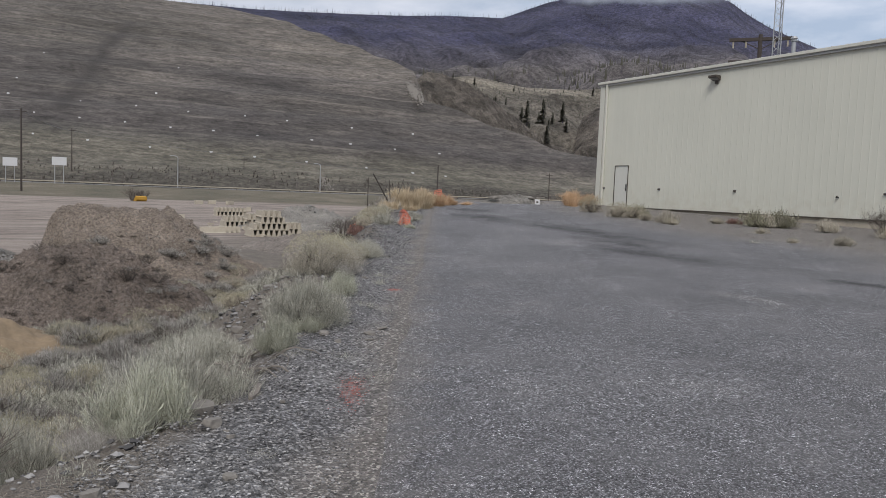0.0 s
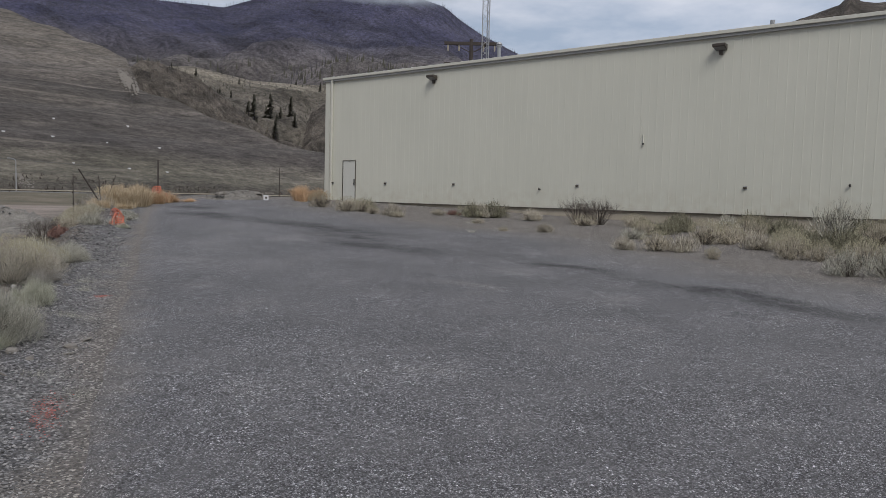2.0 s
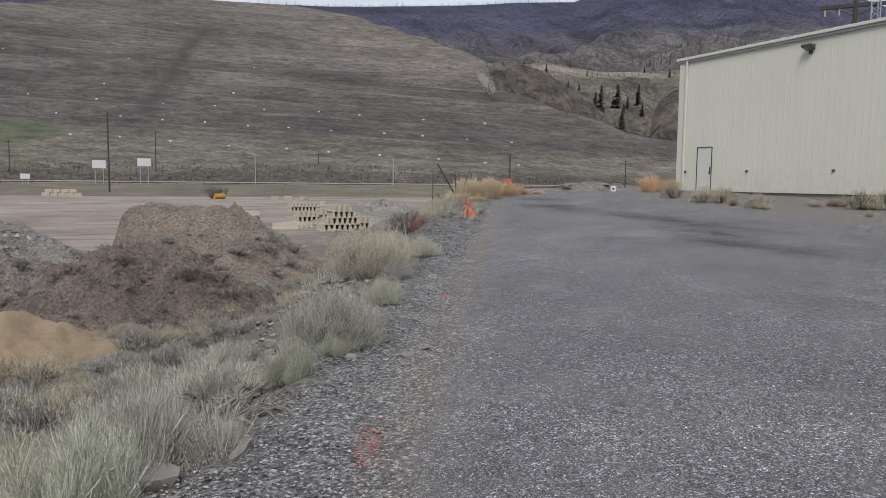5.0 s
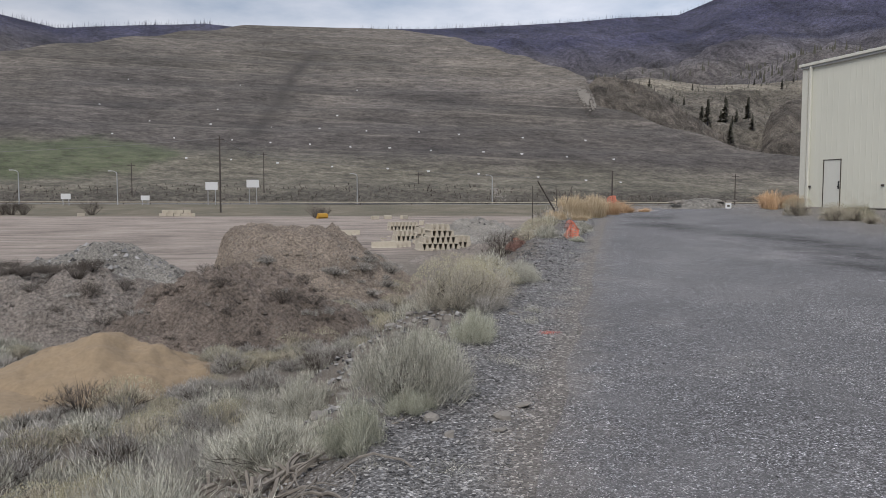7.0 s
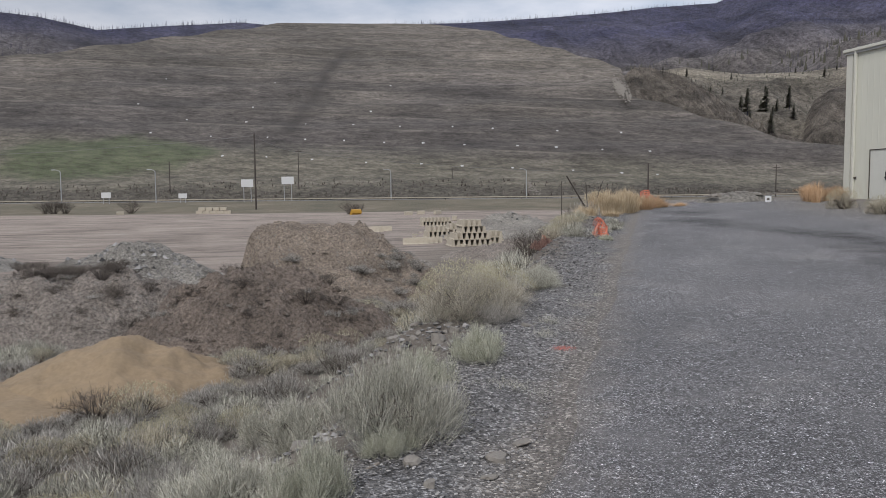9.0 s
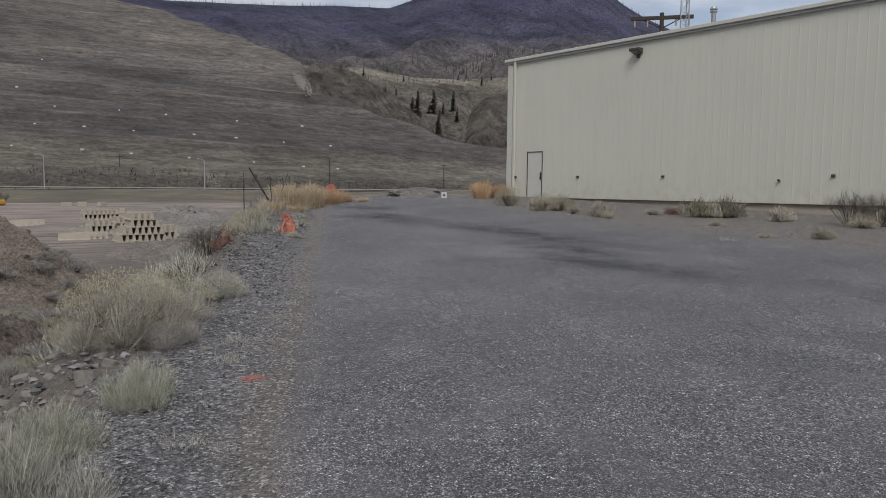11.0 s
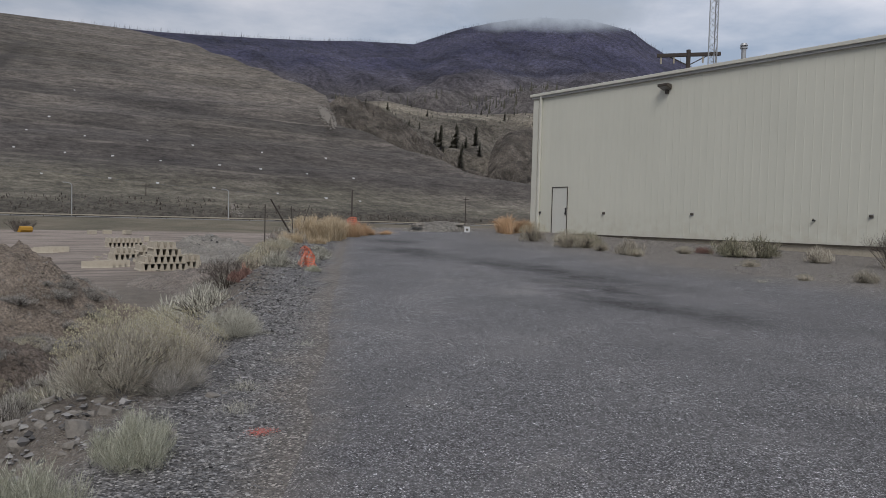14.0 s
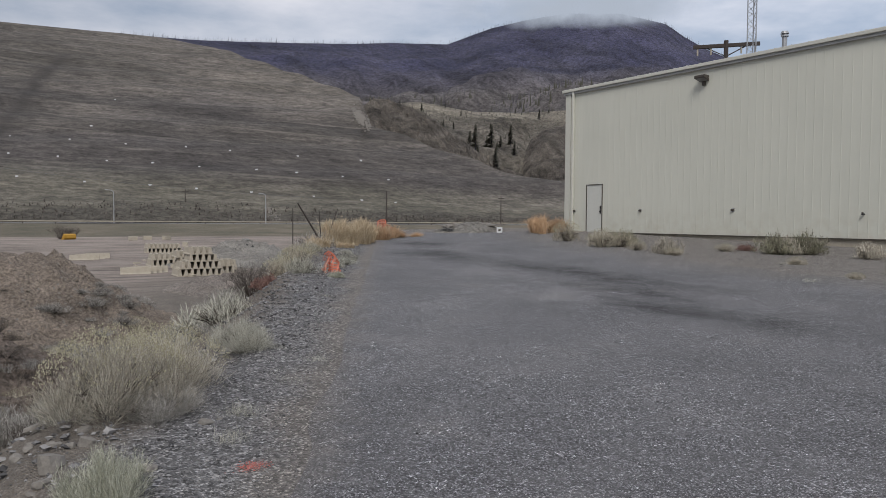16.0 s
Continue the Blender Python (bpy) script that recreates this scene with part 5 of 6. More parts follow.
# ---- heaps of soil, gravel and sand in the pit ----
def heap(name, label, cx, cy, rx, ry, h, material, flat=0.0, turn=0.0, rough=0.12, n=60, pw=1.0, clod=0.0, cut=None, stones=0):
    verts, faces = [], []
    c, s = math.cos(radians(turn)), math.sin(radians(turn))
    def top(u, v):
        x, y = cx + rx * (u * c - v * s), cy + ry * (u * s + v * c)
        d = math.hypot(u, v) + 0.16 * fbm(x + 7 * h, y, 0.8 / max(rx, 1) * 2.2)
        k = max(0.0, min(1.0, (1.06 - d) / (1.06 - flat))) ** pw
        if cut is not None:
            k *= smooth01((x - cut + 0.5 * fbm(x, y, 0.5)) / 1.3)
        return x, y, land(x, y) - 0.12 + h * k + k ** 0.5 * (rough * fbm(x, y, 1.1, 6) + clod * fbm(x, y, 3.3, 4))
    for i in range(n + 1):
        for j in range(n + 1):
            x, y, z = top(2.4 * i / n - 1.2, 2.4 * j / n - 1.2)
            verts.append((x - cx, y - cy, z))
    for i in range(n):
        for j in range(n):
            a = i * (n + 1) + j
            if max(math.hypot(2.4 * (i + p) / n - 1.2, 2.4 * (j + q) / n - 1.2) for p in (0, 1) for q in (0, 1)) < 1.2:
                faces.append((a, a + n + 1, a + n + 2, a + 1))
    ob = raw(name, verts, faces, material, smooth=True)
    ob.location = (cx, cy, 0)
    tagged(ob, label, "heap")
    if stones:
        q = random.Random(int(cx * 100))
        verts, faces = [], []
        for _ in range(stones):
            a, d = q.uniform(0, 6.28), math.sqrt(q.random())
            x, y, z = top(d * math.cos(a), d * math.sin(a))
            r, k = (0.03 + 0.2 * q.random() ** 4 if material is M_GRAVEL else 0.03 + 0.13 * q.random() ** 4), len(verts)
            for i in range(4):
                rr = r * q.uniform(0.7, 1.3)
                verts.append((x + rr * math.cos(a + i * 1.57), y + rr * math.sin(a + i * 1.57), z - r * q.uniform(0.3, 0.6)))
            verts.append((x + q.gauss(0, 0.3) * r, y + q.gauss(0, 0.3) * r, z + r * q.uniform(0.3, 0.6)))
            faces += [(k + i, k + (i + 1) % 4, k + 4) for i in range(4)]
        tagged(raw("loose_stone", verts, faces, M_PEBBLE if material is M_GRAVEL else material), "loose stones and clods lying on the heap", "stones", kind="stuff")
    return top

top_tall = heap("dirt_mound", "tall flat-topped mound of brown soil with a cut face", 5.3, 39.8, 7.0, 6.4, 3.25, M_SOIL, 0.32, 0, 0.3, 120, 1.0, 0.12, 1.7, 900)
top_dark = heap("dirt_mound", "dark clodded soil mound with dry weeds", 3.0, 28.3, 4.5, 4.0, 2.2, M_SOIL2, 0.3, 10, 0.34, 120, 0.9, 0.2, None, 1100)
top_bank = heap("dirt_mound", "long low bank of grey-brown soil", -4.0, 31.5, 6.5, 4.2, 2.0, M_SOIL3, 0.35, 15, 0.34, 110, 0.9, 0.16, None, 800)
heap("gravel_mound", "grey heap of broken stone and gravel", -3.0, 41.3, 5.2, 4.5, 2.6, M_GRAVEL, 0.15, 0, 0.25, 90, 0.9, 0.16, None, 1500)
heap("gravel_mound", "low grey gravel heap with dry brush", -9.5, 36.0, 5.0, 4.5, 1.9, M_GRAVEL, 0.2, 0, 0.25, 70, 0.9, 0.14, None, 700)
heap("sand_mound", "smooth tan sand pile on the pit floor", -0.7, 22.5, 2.9, 2.7, 1.2, M_SAND, 0.15, -8, 0.16, 90, 0.8)
heap("sand_mound", "wide low spread of tan sand", -4.9, 20.9, 4.8, 3.0, 0.42, M_SAND, 0.3, 10, 0.1, 50)
heap("sand_mound", "large orange sand pile in the yard", -35, 93, 9, 8, 3.4, M_ORANGESAND, 0.1, 0, 0.2, 40)
heap("gravel_mound", "pale grey gravel pile in the yard", -18.5, 58, 6, 6, 1.9, M_GRAVEL, 0.1, 0, 0.2, 40, 1.0, 0.1, None, 300)
heap("dirt_mound", "rubble-strewn dirt bank behind the block stacks", 30, 80, 8, 7, 2.3, M_GRAVEL, 0.2, 20, 0.5, 80, 0.9, 0.25, None, 500)
heap("dirt_mound", "low grey dirt bank below the verge", 22, 52, 6, 8, 1.3, M_SOIL3, 0.2, -20, 0.4, 80, 0.9, 0.2, None, 500)
heap("sand_mound", "small mound of tan sand below the bank", 1.0, 9.6, 0.8, 0.7, 0.4, M_SAND, 0.2, 0, 0.03, 30)
for top, k, lo, hi in ((top_bank, 130, 0.0, 1.0), (top_dark, 60, 0.45, 1.0), (top_tall, 30, 0.65, 1.0)):
    for _ in range(k):
        a, d = rnd.uniform(0, 6.28) if top is not top_tall else rnd.uniform(-2.0, 0.6), rnd.uniform(lo, hi)
        x, y, z = top(d * math.cos(a), d * math.sin(a))
        plant("grey_far" if top is top_tall else rnd.choice(("dry_weed", "dry_weed", "dry_weed", "bare")), x, y, rnd.uniform(0.5, 1.1), rnd.uniform(0.5, 1.0), z - 0.04)
for _ in range(52):
    cx, cy, r = rnd.choice(((4.0, 28.0, 5.4), (-3.2, 31, 6.2), (7.5, 36, 5.5), (9.5, 34.5, 4.0), (-9, 33, 4), (6.5, 30, 4)))
    a, d = rnd.uniform(0, 6.28), r * rnd.uniform(0.75, 1.15)
    plant(rnd.choice(("grey_far", "sage_far", "tan_far")), cx + d * math.cos(a), cy + 0.8 * d * math.sin(a), rnd.uniform(0.8, 1.4), 0.8) if d > r * 0.9 else None

# ---- stacks of concrete barriers ----
def barrier_mesh():
    prof = [(-0.235, 0.0), (-0.235, 0.05), (-0.15, 0.13), (-0.085, 0.588), (0.085, 0.588), (0.15, 0.13), (0.235, 0.05), (0.235, 0.0)]
    bm = bmesh.new()
    a = [bm.verts.new((x, 0, z)) for x, z in prof]
    c = [bm.verts.new((x, 2.4, z)) for x, z in prof]
    bm.faces.new(a), bm.faces.new(c[::-1])
    for i in range(8):
        bm.faces.new((a[i], c[i], c[(i + 1) % 8], a[(i + 1) % 8]))
    bmesh.ops.recalc_face_normals(bm, faces=bm.faces[:])
    me = bpy.data.meshes.new("concrete_barrier")
    bm.to_mesh(me)
    bm.free()
    me.materials.append(M_CONCRETE)
    return me

BARRIER = barrier_mesh()

def barrier(x, y, z, turn=0.0):
    ob = tagged(new("concrete_barrier", BARRIER), "tan precast concrete road barrier in a stack", "barrier", "stacked road barriers")
    ob.matrix_world = pose(x, y, z, 0, 0, turn + rnd.gauss(0, 0.8))

z0 = land(21, 67) + 0.0
for level, (x0, k) in enumerate(((19.85, 8), (20.1, 7), (20.75, 5), (20.8, 4))):
    for i in range(k):
        barrier(x0 + 0.49 * i, 66 + rnd.uniform(-0.05, 0.05), z0 + 0.592 * level, -3)
for i in range(3):
    barrier(23.9 + 0.5 * i, 68.2, z0, -3), barrier(24.0 + 0.5 * i, 68.2, z0 + 0.592, -3)
z1 = land(22, 80)
for level, (x0, k) in enumerate(((20.6, 7), (20.75, 6))):
    for i in range(k):
        barrier(x0 + 0.5 * i, 79 + rnd.uniform(-0.1, 0.1), z1 + 0.592 * level, -4)
z2 = land(27, 105)
for level, (x0, k) in enumerate(((25.6, 9), (25.8, 8))):
    for i in range(k):
        barrier(x0 + 0.52 * i, 104 + rnd.uniform(-0.1, 0.1), z2 + 0.592 * level, -4)
for i in range(4):
    barrier(18.6 + 0.55 * i, 70.5 + 0.4 * i, land(19, 71), 80)
    barrier(17.5 + 0.7 * i, 92 + i, land(18, 93), 75)

def broken_block(x, y, size, turn):
    bm = boxed(-size, -0.6 * size, 0, size, 0.6 * size, 0.7 * size, bevel=0.04)
    for v in bm.verts:
        v.co += 0.18 * size * noise.noise_vector(v.co * 2.3 + Vector((x, y, 0)))
    ob = part("concrete_rubble", bm, M_CONCRETE)
    ob.matrix_world = pose(x, y, land(x, y) - 0.05, rnd.uniform(-8, 8), rnd.uniform(-8, 8), turn)
    tagged(ob, "broken lump of tan concrete on the yard floor", "block", "rubble round the barrier stacks")

for _ in range(46):
    broken_block(rnd.uniform(17, 31), rnd.uniform(63, 100), rnd.uniform(0.15, 0.55), rnd.uniform(0, 180))
for k in range(3):
    for i in range(5):
        barrier(21.5 + 0.5 * i + 0.25 * (k == 1), 73 + rnd.uniform(-0.1, 0.1), land(22, 73) + 0.592 * k, -5)

# ---- rocks, boards and roots by the track ----
def rock_mesh(seed, flat):
    q = random.Random(seed)
    bm = bmesh.new()
    bmesh.ops.create_icosphere(bm, subdivisions=2, radius=1)
    off = Vector((q.random() * 9, q.random() * 9, q.random() * 9))
    for v in bm.verts:
        v.co *= 1 + 0.45 * noise.noise(v.co * 1.1 + off) + 0.16 * noise.noise(v.co * 3.1 + off)
        v.co.x = max(-0.85, min(0.8, v.co.x))
        v.co.z = max(-0.5, min(0.55, v.co.z)) * flat
    me = bpy.data.meshes.new("rock")
    bm.to_mesh(me)
    bm.free()
    me.materials.append(M_ROCK)
    return me

ROCKS = [rock_mesh(i, (0.9, 0.45, 0.7, 0.3)[i]) for i in range(4)]

def rock(x, y, size, kind=None, sink=0.3):
    k = rnd.randrange(4) if kind is None else kind
    ob = tagged(new("rock", ROCKS[k]), "angular grey-brown rock in the gravel" if k in (0, 2) else "flat slab of grey rock in the gravel", "rock", "rocks along the bank")
    ob.matrix_world = pose(x, y, land(x, y) + size * (0.18 - sink * 0.3), rnd.uniform(-14, 14), rnd.uniform(-14, 14), rnd.uniform(0, 360)) @ Matrix.Diagonal((size, size * rnd.uniform(0.6, 1.0), size, 1))

for x, y, sz, k in ((1.97, 4.5, 0.24, 0), (4.12, 6.3, 0.14, 1), (4.0, 6.05, 0.09, 3), (4.35, 6.5, 0.12, 3), (2.0, 4.1, 0.13, 2), (1.2, 3.2, 0.1, 0), (4.5, 9.3, 0.2, 0), (4.2, 9.6, 0.17, 2), (3.95, 9.2, 0.2, 0),
                    (4.05, 9.9, 0.15, 1), (3.6, 9.5, 0.17, 2), (3.5, 9.0, 0.2, 0), (3.1, 7.9, 0.2, 2), (2.8, 8.1, 0.16, 0), (2.45, 7.5, 0.2, 1), (4.75, 9.55, 0.12, 0), (2.3, 6.3, 0.16, 1), (2.1, 6.55, 0.14, 3), (1.85, 6.1, 0.15, 1)):
    rock(x, y, sz * 0.62, k)
for cx, cy, k, lo, hi in ((4.25, 9.55, 12, 0.03, 0.09), (3.75, 8.9, 9, 0.02, 0.06), (4.1, 8.7, 9, 0.02, 0.06), (3.4, 8.3, 8, 0.02, 0.06), (4.6, 9.9, 6, 0.04, 0.08), (2.2, 6.4, 8, 0.04, 0.09)):
    for _ in range(k):
        rock(cx + rnd.gauss(0, 0.28), cy + rnd.gauss(0, 0.3), rnd.uniform(lo, hi), rnd.choice((0, 2, 2, 1)))
for _ in range(60):
    s = rnd.uniform(-2, 20)
    x, y = from_sw(s, rnd.uniform(0.5, 3.4))
    rock(x, y, rnd.uniform(0.02, 0.065))
def board():
    bm = boxed(-0.15, -0.026, -0.02, 0.15, 0.026, 0.02)
    bmesh.ops.subdivide_edges(bm, edges=bm.edges[:], cuts=4, use_grid_fill=True)
    for v in bm.verts:
        v.co += Vector((0, 0.35 * v.co.x * v.co.x, 0)) + 0.012 * noise.noise_vector(v.co * 9)
        if abs(v.co.x) > 0.12:
            v.co.y *= 0.6
    ob = part("board", bm, M_DEAD)
    ob.matrix_world = pose(2.43, 4.62, land(2.43, 4.62) + 0.03, 4, -6, 62)
    tagged(ob, "weathered grey splinter of wood on the gravel", "board")

board()

def roots(x, y, n, spread_r, seed, label):
    q = random.Random(seed)
    e = tagged(empty("dead_branches", pose(x, y, land(x, y))), label, "deadwood")
    for _ in range(n):
        bm = bmesh.new()
        a = q.uniform(0, 6.28)
        p = Vector((q.gauss(0, 0.2) * spread_r, q.gauss(0, 0.2) * spread_r, q.uniform(0.0, 0.12)))
        r = q.uniform(0.006, 0.02)
        pts, radii = [p], [r]
        for k in range(11):
            a += q.gauss(0, 0.32)
            nx = p + Vector((math.cos(a), math.sin(a), 0)) * spread_r * 0.11
            lift = land(x + nx.x, y + nx.y) - land(x, y) + q.uniform(0.0, 0.05) + 0.09 * math.sin(k * 0.6 + a)
            nx.z = 0.5 * p.z + 0.5 * max(lift, -2)
            p, r = nx, r * 0.93
            pts.append(p), radii.append(r)
        tube(bm, pts, radii)
        part("branch", bm, M_DEAD, e)

roots(2.55, 6.05, 34, 0.75, 5, "tangle of weathered grey roots on the bank")
roots(2.4, 7.1, 16, 0.9, 8, "dark dead branches on the bank edge")
roots(1.3, 5.6, 14, 0.9, 9, "dead grey branches under the sagebrush")

# ---- red survey paint on the gravel ----
def paint_mark(x, y, sx, sy, turn, seed, n=120):
    q = random.Random(seed)
    verts, faces = [], []
    c, s = math.cos(radians(turn)), math.sin(radians(turn))
    for _ in range(n):
        u, v = q.gauss(0, 0.4) * sx, q.gauss(0, 0.4) * sy
        px, py = u * c - v * s, u * s + v * c
        z, r, k = land(x + px, y + py) + 0.012, q.uniform(0.003, 0.008), len(verts)
        for i in range(5):
            verts.append((px + r * math.cos(i * 1.257 + u) * q.uniform(0.6, 1.2), py + r * math.sin(i * 1.257 + u), z))
        verts.append((px, py, z + r * 0.45))
        faces += [(k + i, k + (i + 1) % 5, k + 5) for i in range(5)]
    ob = raw("paint_mark", verts, faces, M_PAINT)
    ob.location = (x, y, 0)
    tagged(ob, "faded red survey paint sprayed on gravel", "paint mark", "red survey marks", "stuff")

paint_mark(3.15, 4.5, 0.13, 0.5, -28, 1, 300)
paint_mark(5.56, 8.66, 0.13, 0.1, 10, 2, 240)

# ---- orange netting, stakes and posts at the bend ----
def netting(x, y, width, h, turn, seed, sag=0.35):
    e = tagged(empty("safety_netting", pose(x, y, land(x, y), 0, 0, turn)), "crumpled orange plastic safety netting on the verge", "netting")
    def at(u, v):
        p = Vector((width * (u - 0.5), 0, h * v))
        return p + Vector((0.1, 0.14, 0.08)) * noise.noise(Vector((u * 3.1 + seed, v * 2.2, seed))) + Vector((0, 0.1 * math.sin(u * 19 + seed), -sag * h * v * (u - 0.4) ** 2 * 3))
    bm = bmesh.new()
    nu, nv = int(width / 0.06), int(h / 0.06)
    def ribbon(f, k, wd):
        prev = None
        for i in range(k + 1):
            p, off = f(i / k), wd
            pair = [bm.verts.new(p + off), bm.verts.new(p - off)]
            if prev:
                bm.faces.new((prev[0], prev[1], pair[1], pair[0]))
            prev = pair
    for i in range(nu + 1):
        ribbon(lambda t, i=i: at(i / nu, t), nv, Vector((0.015, 0, 0)))
    for j in range(nv + 1):
        ribbon(lambda t, j=j: at(t, j / nv), nu, Vector((0, 0, 0.018)))
    part("net", bm, M_ORANGE, e)

netting(10.85, 18.7, 0.34, 0.46, -30, 1, 0.9)
netting(13.0, 26.8, 0.9, 0.4, 20, 2)
netting(17.9, 28.9, 1.3, 0.7, 15, 3, 1.6)

def stake(a, b, r, label):
    a = Vector(a)
    e = tagged(empty("stake", pose(*a)), label, "stake")
    part("shaft", rod(bmesh.new(), (0, 0, -0.1), Vector(b) - a, r, r * 0.75, 6), M_POLE, e)

stake((14.15, 26.1, land(14.15, 26.1)), (13.15, 26.0, 2.2), 0.035, "dark timber stake leaning over the verge")
stake((14.1, 26.3, land(14.1, 26.3)), (14.0, 26.3, 2.0), 0.02, "thin upright steel post on the verge")
stake((13.4, 27.0, land(13.4, 27)), (13.4, 27.0, 2.05), 0.02, "thin upright steel post on the verge")
stake((14.3, 26.6, land(14.3, 26.6)), (14.9, 26.8, 2.05), 0.018, "thin leaning steel post on the verge")

# ---- low kerb among the shrubs by the wall ----
bm = bmesh.new()
tube(bm, [(27.0, 8.6, land(27, 8.6) + 0.08), (26.5, 5.0, land(26.5, 5) + 0.1), (26.0, 1.0, land(26, 1) + 0.1), (25.2, -4, land(25.2, -4) + 0.1)], [0.12] * 4, 8)
tagged(part("log", bm, M_CONCRETE), "pale weathered timber log lying among the shrubs", "log")

# ---- berm, sign and posts at the road's end ----
heap("rubble_berm", "low berm of grey rubble at the road end", 23.4, 31.0, 1.9, 1.0, 0.5, M_GRAVEL, 0.4, -10, 0.08, 40, 0.7, 0.1)
for i in range(14):
    x, y = 23.4 + rnd.uniform(-1.7, 1.7), 30.8 + rnd.uniform(-0.5, 0.5)
    ob = tagged(new("rock", ROCKS[rnd.randrange(4)]), "pale grey boulder on the rubble berm", "rock", "boulders on the berm")
    sz = rnd.uniform(0.1, 0.22)
    ob.matrix_world = pose(x, y, land(x, y) + 0.3, 0, 0, rnd.uniform(0, 360)) @ Matrix.Diagonal((sz * 1.4, sz, sz, 1))

def small_sign(x, y):
    e = tagged(empty("small_sign", pose(x, y, land(x, y), 0, 0, -38)), "small white square sign on a short post", "sign")
    part("post", boxed(-0.02, 0.0, -0.1, 0.02, 0.04, 0.24), M_GALV, e)
    part("plate", boxed(-0.12, -0.014, 0.03, 0.12, 0.0, 0.28, bevel=0.004), M_WHITE, e)
    part("mark", boxed(-0.05, -0.017, 0.1, 0.05, -0.0145, 0.19), M_FIX, e, "dark printed mark")

small_sign(23.6, 29.2)

# ---- far side of the yard, highway and hill ----
def far_pole(x, y, h, r, label, z=None):
    z = land(x, y) if z is None else z
    e = tagged(empty("utility_pole", pose(x, y, z)), label, "utility pole")
    part("pole", rod(bmesh.new(), (0, 0, -0.3), (0, 0, h), r, r * 0.7, 8), M_POLE, e)
    part("crossarm", boxed(-1.2, -0.08, h - 0.9, 1.2, 0.08, h - 0.7), M_POLE, e)

far_pole(3.5, 206, 20, 0.24, "tall dark timber power pole beside the yard")
stake((63.7, 110, land(63.7, 110)), (63.7, 110, 6.1), 0.14, "dark timber pole beyond the bend")
for x, y, h in ((18, 262, 17), (-24, 268, 13), (72, 262, 11), (130, 258, 9), (150, 190, 9)):
    far_pole(x, y, h, 0.18, "timber power pole beyond the highway", 0.0)

def street_lamp(x, y, h=9.8):
    e = tagged(empty("street_lamp", pose(x, y, -0.4)), "tall galvanised street lamp with a curved arm", "street lamp", "street lamps on the highway")
    part("pole", rod(bmesh.new(), (0, 0, 0), (0, 0, h - 0.8), 0.17, 0.12, 8), M_GALV, e)
    bend = [k / 5 * math.pi / 2 for k in range(6)]
    bm = tube(bmesh.new(), [(-1.5 * (1 - math.cos(a)), 0, h - 0.8 + 0.8 * math.sin(a)) for a in bend], [0.1] * 6, 6)
    part("arm", bm, M_GALV, e)
    part("head", boxed(-2.3, -0.2, h - 0.12, -1.45, 0.2, h + 0.12, bevel=0.04), M_GALV, e)

for x, y in ((90.4, 236), (45.4, 238), (-25, 238), (-51, 240), (-82, 246)):
    street_lamp(x, y)

def guard_rail():
    c, s2 = math.cos(radians(12)), math.sin(radians(12))
    e = tagged(empty("guard_rail", pose(238.5 * s2, 238.5 * c, -0.3, 0, 0, -12)), "long pale steel guard rail beside the highway", "guard rail")
    bm = bmesh.new()
    prof = [(0.0, 0.5), (-0.08, 0.56), (0.0, 0.64), (-0.08, 0.72), (0.0, 0.8), (0.04, 0.8), (0.04, 0.5)]
    a = [bm.verts.new((-260, y, z)) for y, z in prof]
    d = [bm.verts.new((300, y, z)) for y, z in prof]
    for i in range(7):
        bm.faces.new((a[i], d[i], d[(i + 1) % 7], a[(i + 1) % 7]))
    part("rail", bm, M_CONCRETE, e)
    for k in range(71):
        part("post", boxed(-260 + 8 * k, 0.06, -0.3, -259.85 + 8 * k, 0.2, 0.75), M_POLE, e)

guard_rail()

def billboard(x, y, z, wide, tall, legs):
    e = tagged(empty("billboard", pose(x, y, land(x, y))), "white billboard panel on posts beside the highway", "sign", "billboards")
    g = land(x, y)
    part("panel", boxed(-wide / 2, -0.06, z - g - tall / 2, wide / 2, 0.06, z - g + tall / 2, bevel=0.02), M_WHITE, e)
    for k in range(legs):
        lx = 0 if legs == 1 else (-0.3 + 0.6 * k) * wide
        part("post", rod(bmesh.new(), (lx, 0.12, -0.2), (lx, 0.12, z - g), 0.12, n=6), M_GALV, e)

billboard(1.2, 236, 5.2, 3.5, 2.3, 2)
billboard(13.2, 237, 6.0, 3.7, 2.3, 2)
billboard(-17.5, 238, 1.6, 2.4, 1.4, 2)
billboard(-39, 240, 2.0, 2.6, 1.6, 2)

def concrete_block(x, y, turn):
    ob = part("concrete_block", boxed(-0.75, -0.38, 0, 0.75, 0.38, 0.75, bevel=0.04), M_CONCRETE)
    ob.matrix_world = pose(x, y, land(x, y), 0, 0, turn)
    return tagged(ob, "pale precast concrete block at the yard edge", "block", "blocks at the yard edge")

for i in range(5):
    b = concrete_block(-9.2 + 1.55 * i, 182, -6)
    if i < 4:
        c = copy_thing(b, pose(-8.6 + 1.55 * i, 182, land(-8, 182) + 0.75, 0, 0, -6))
for x, y in ((-27, 188), (33, 150), (36, 152), (39, 150), (34.5, 120), (40, 112), (44, 118)):
    concrete_block(x, y, rnd.uniform(0, 90))

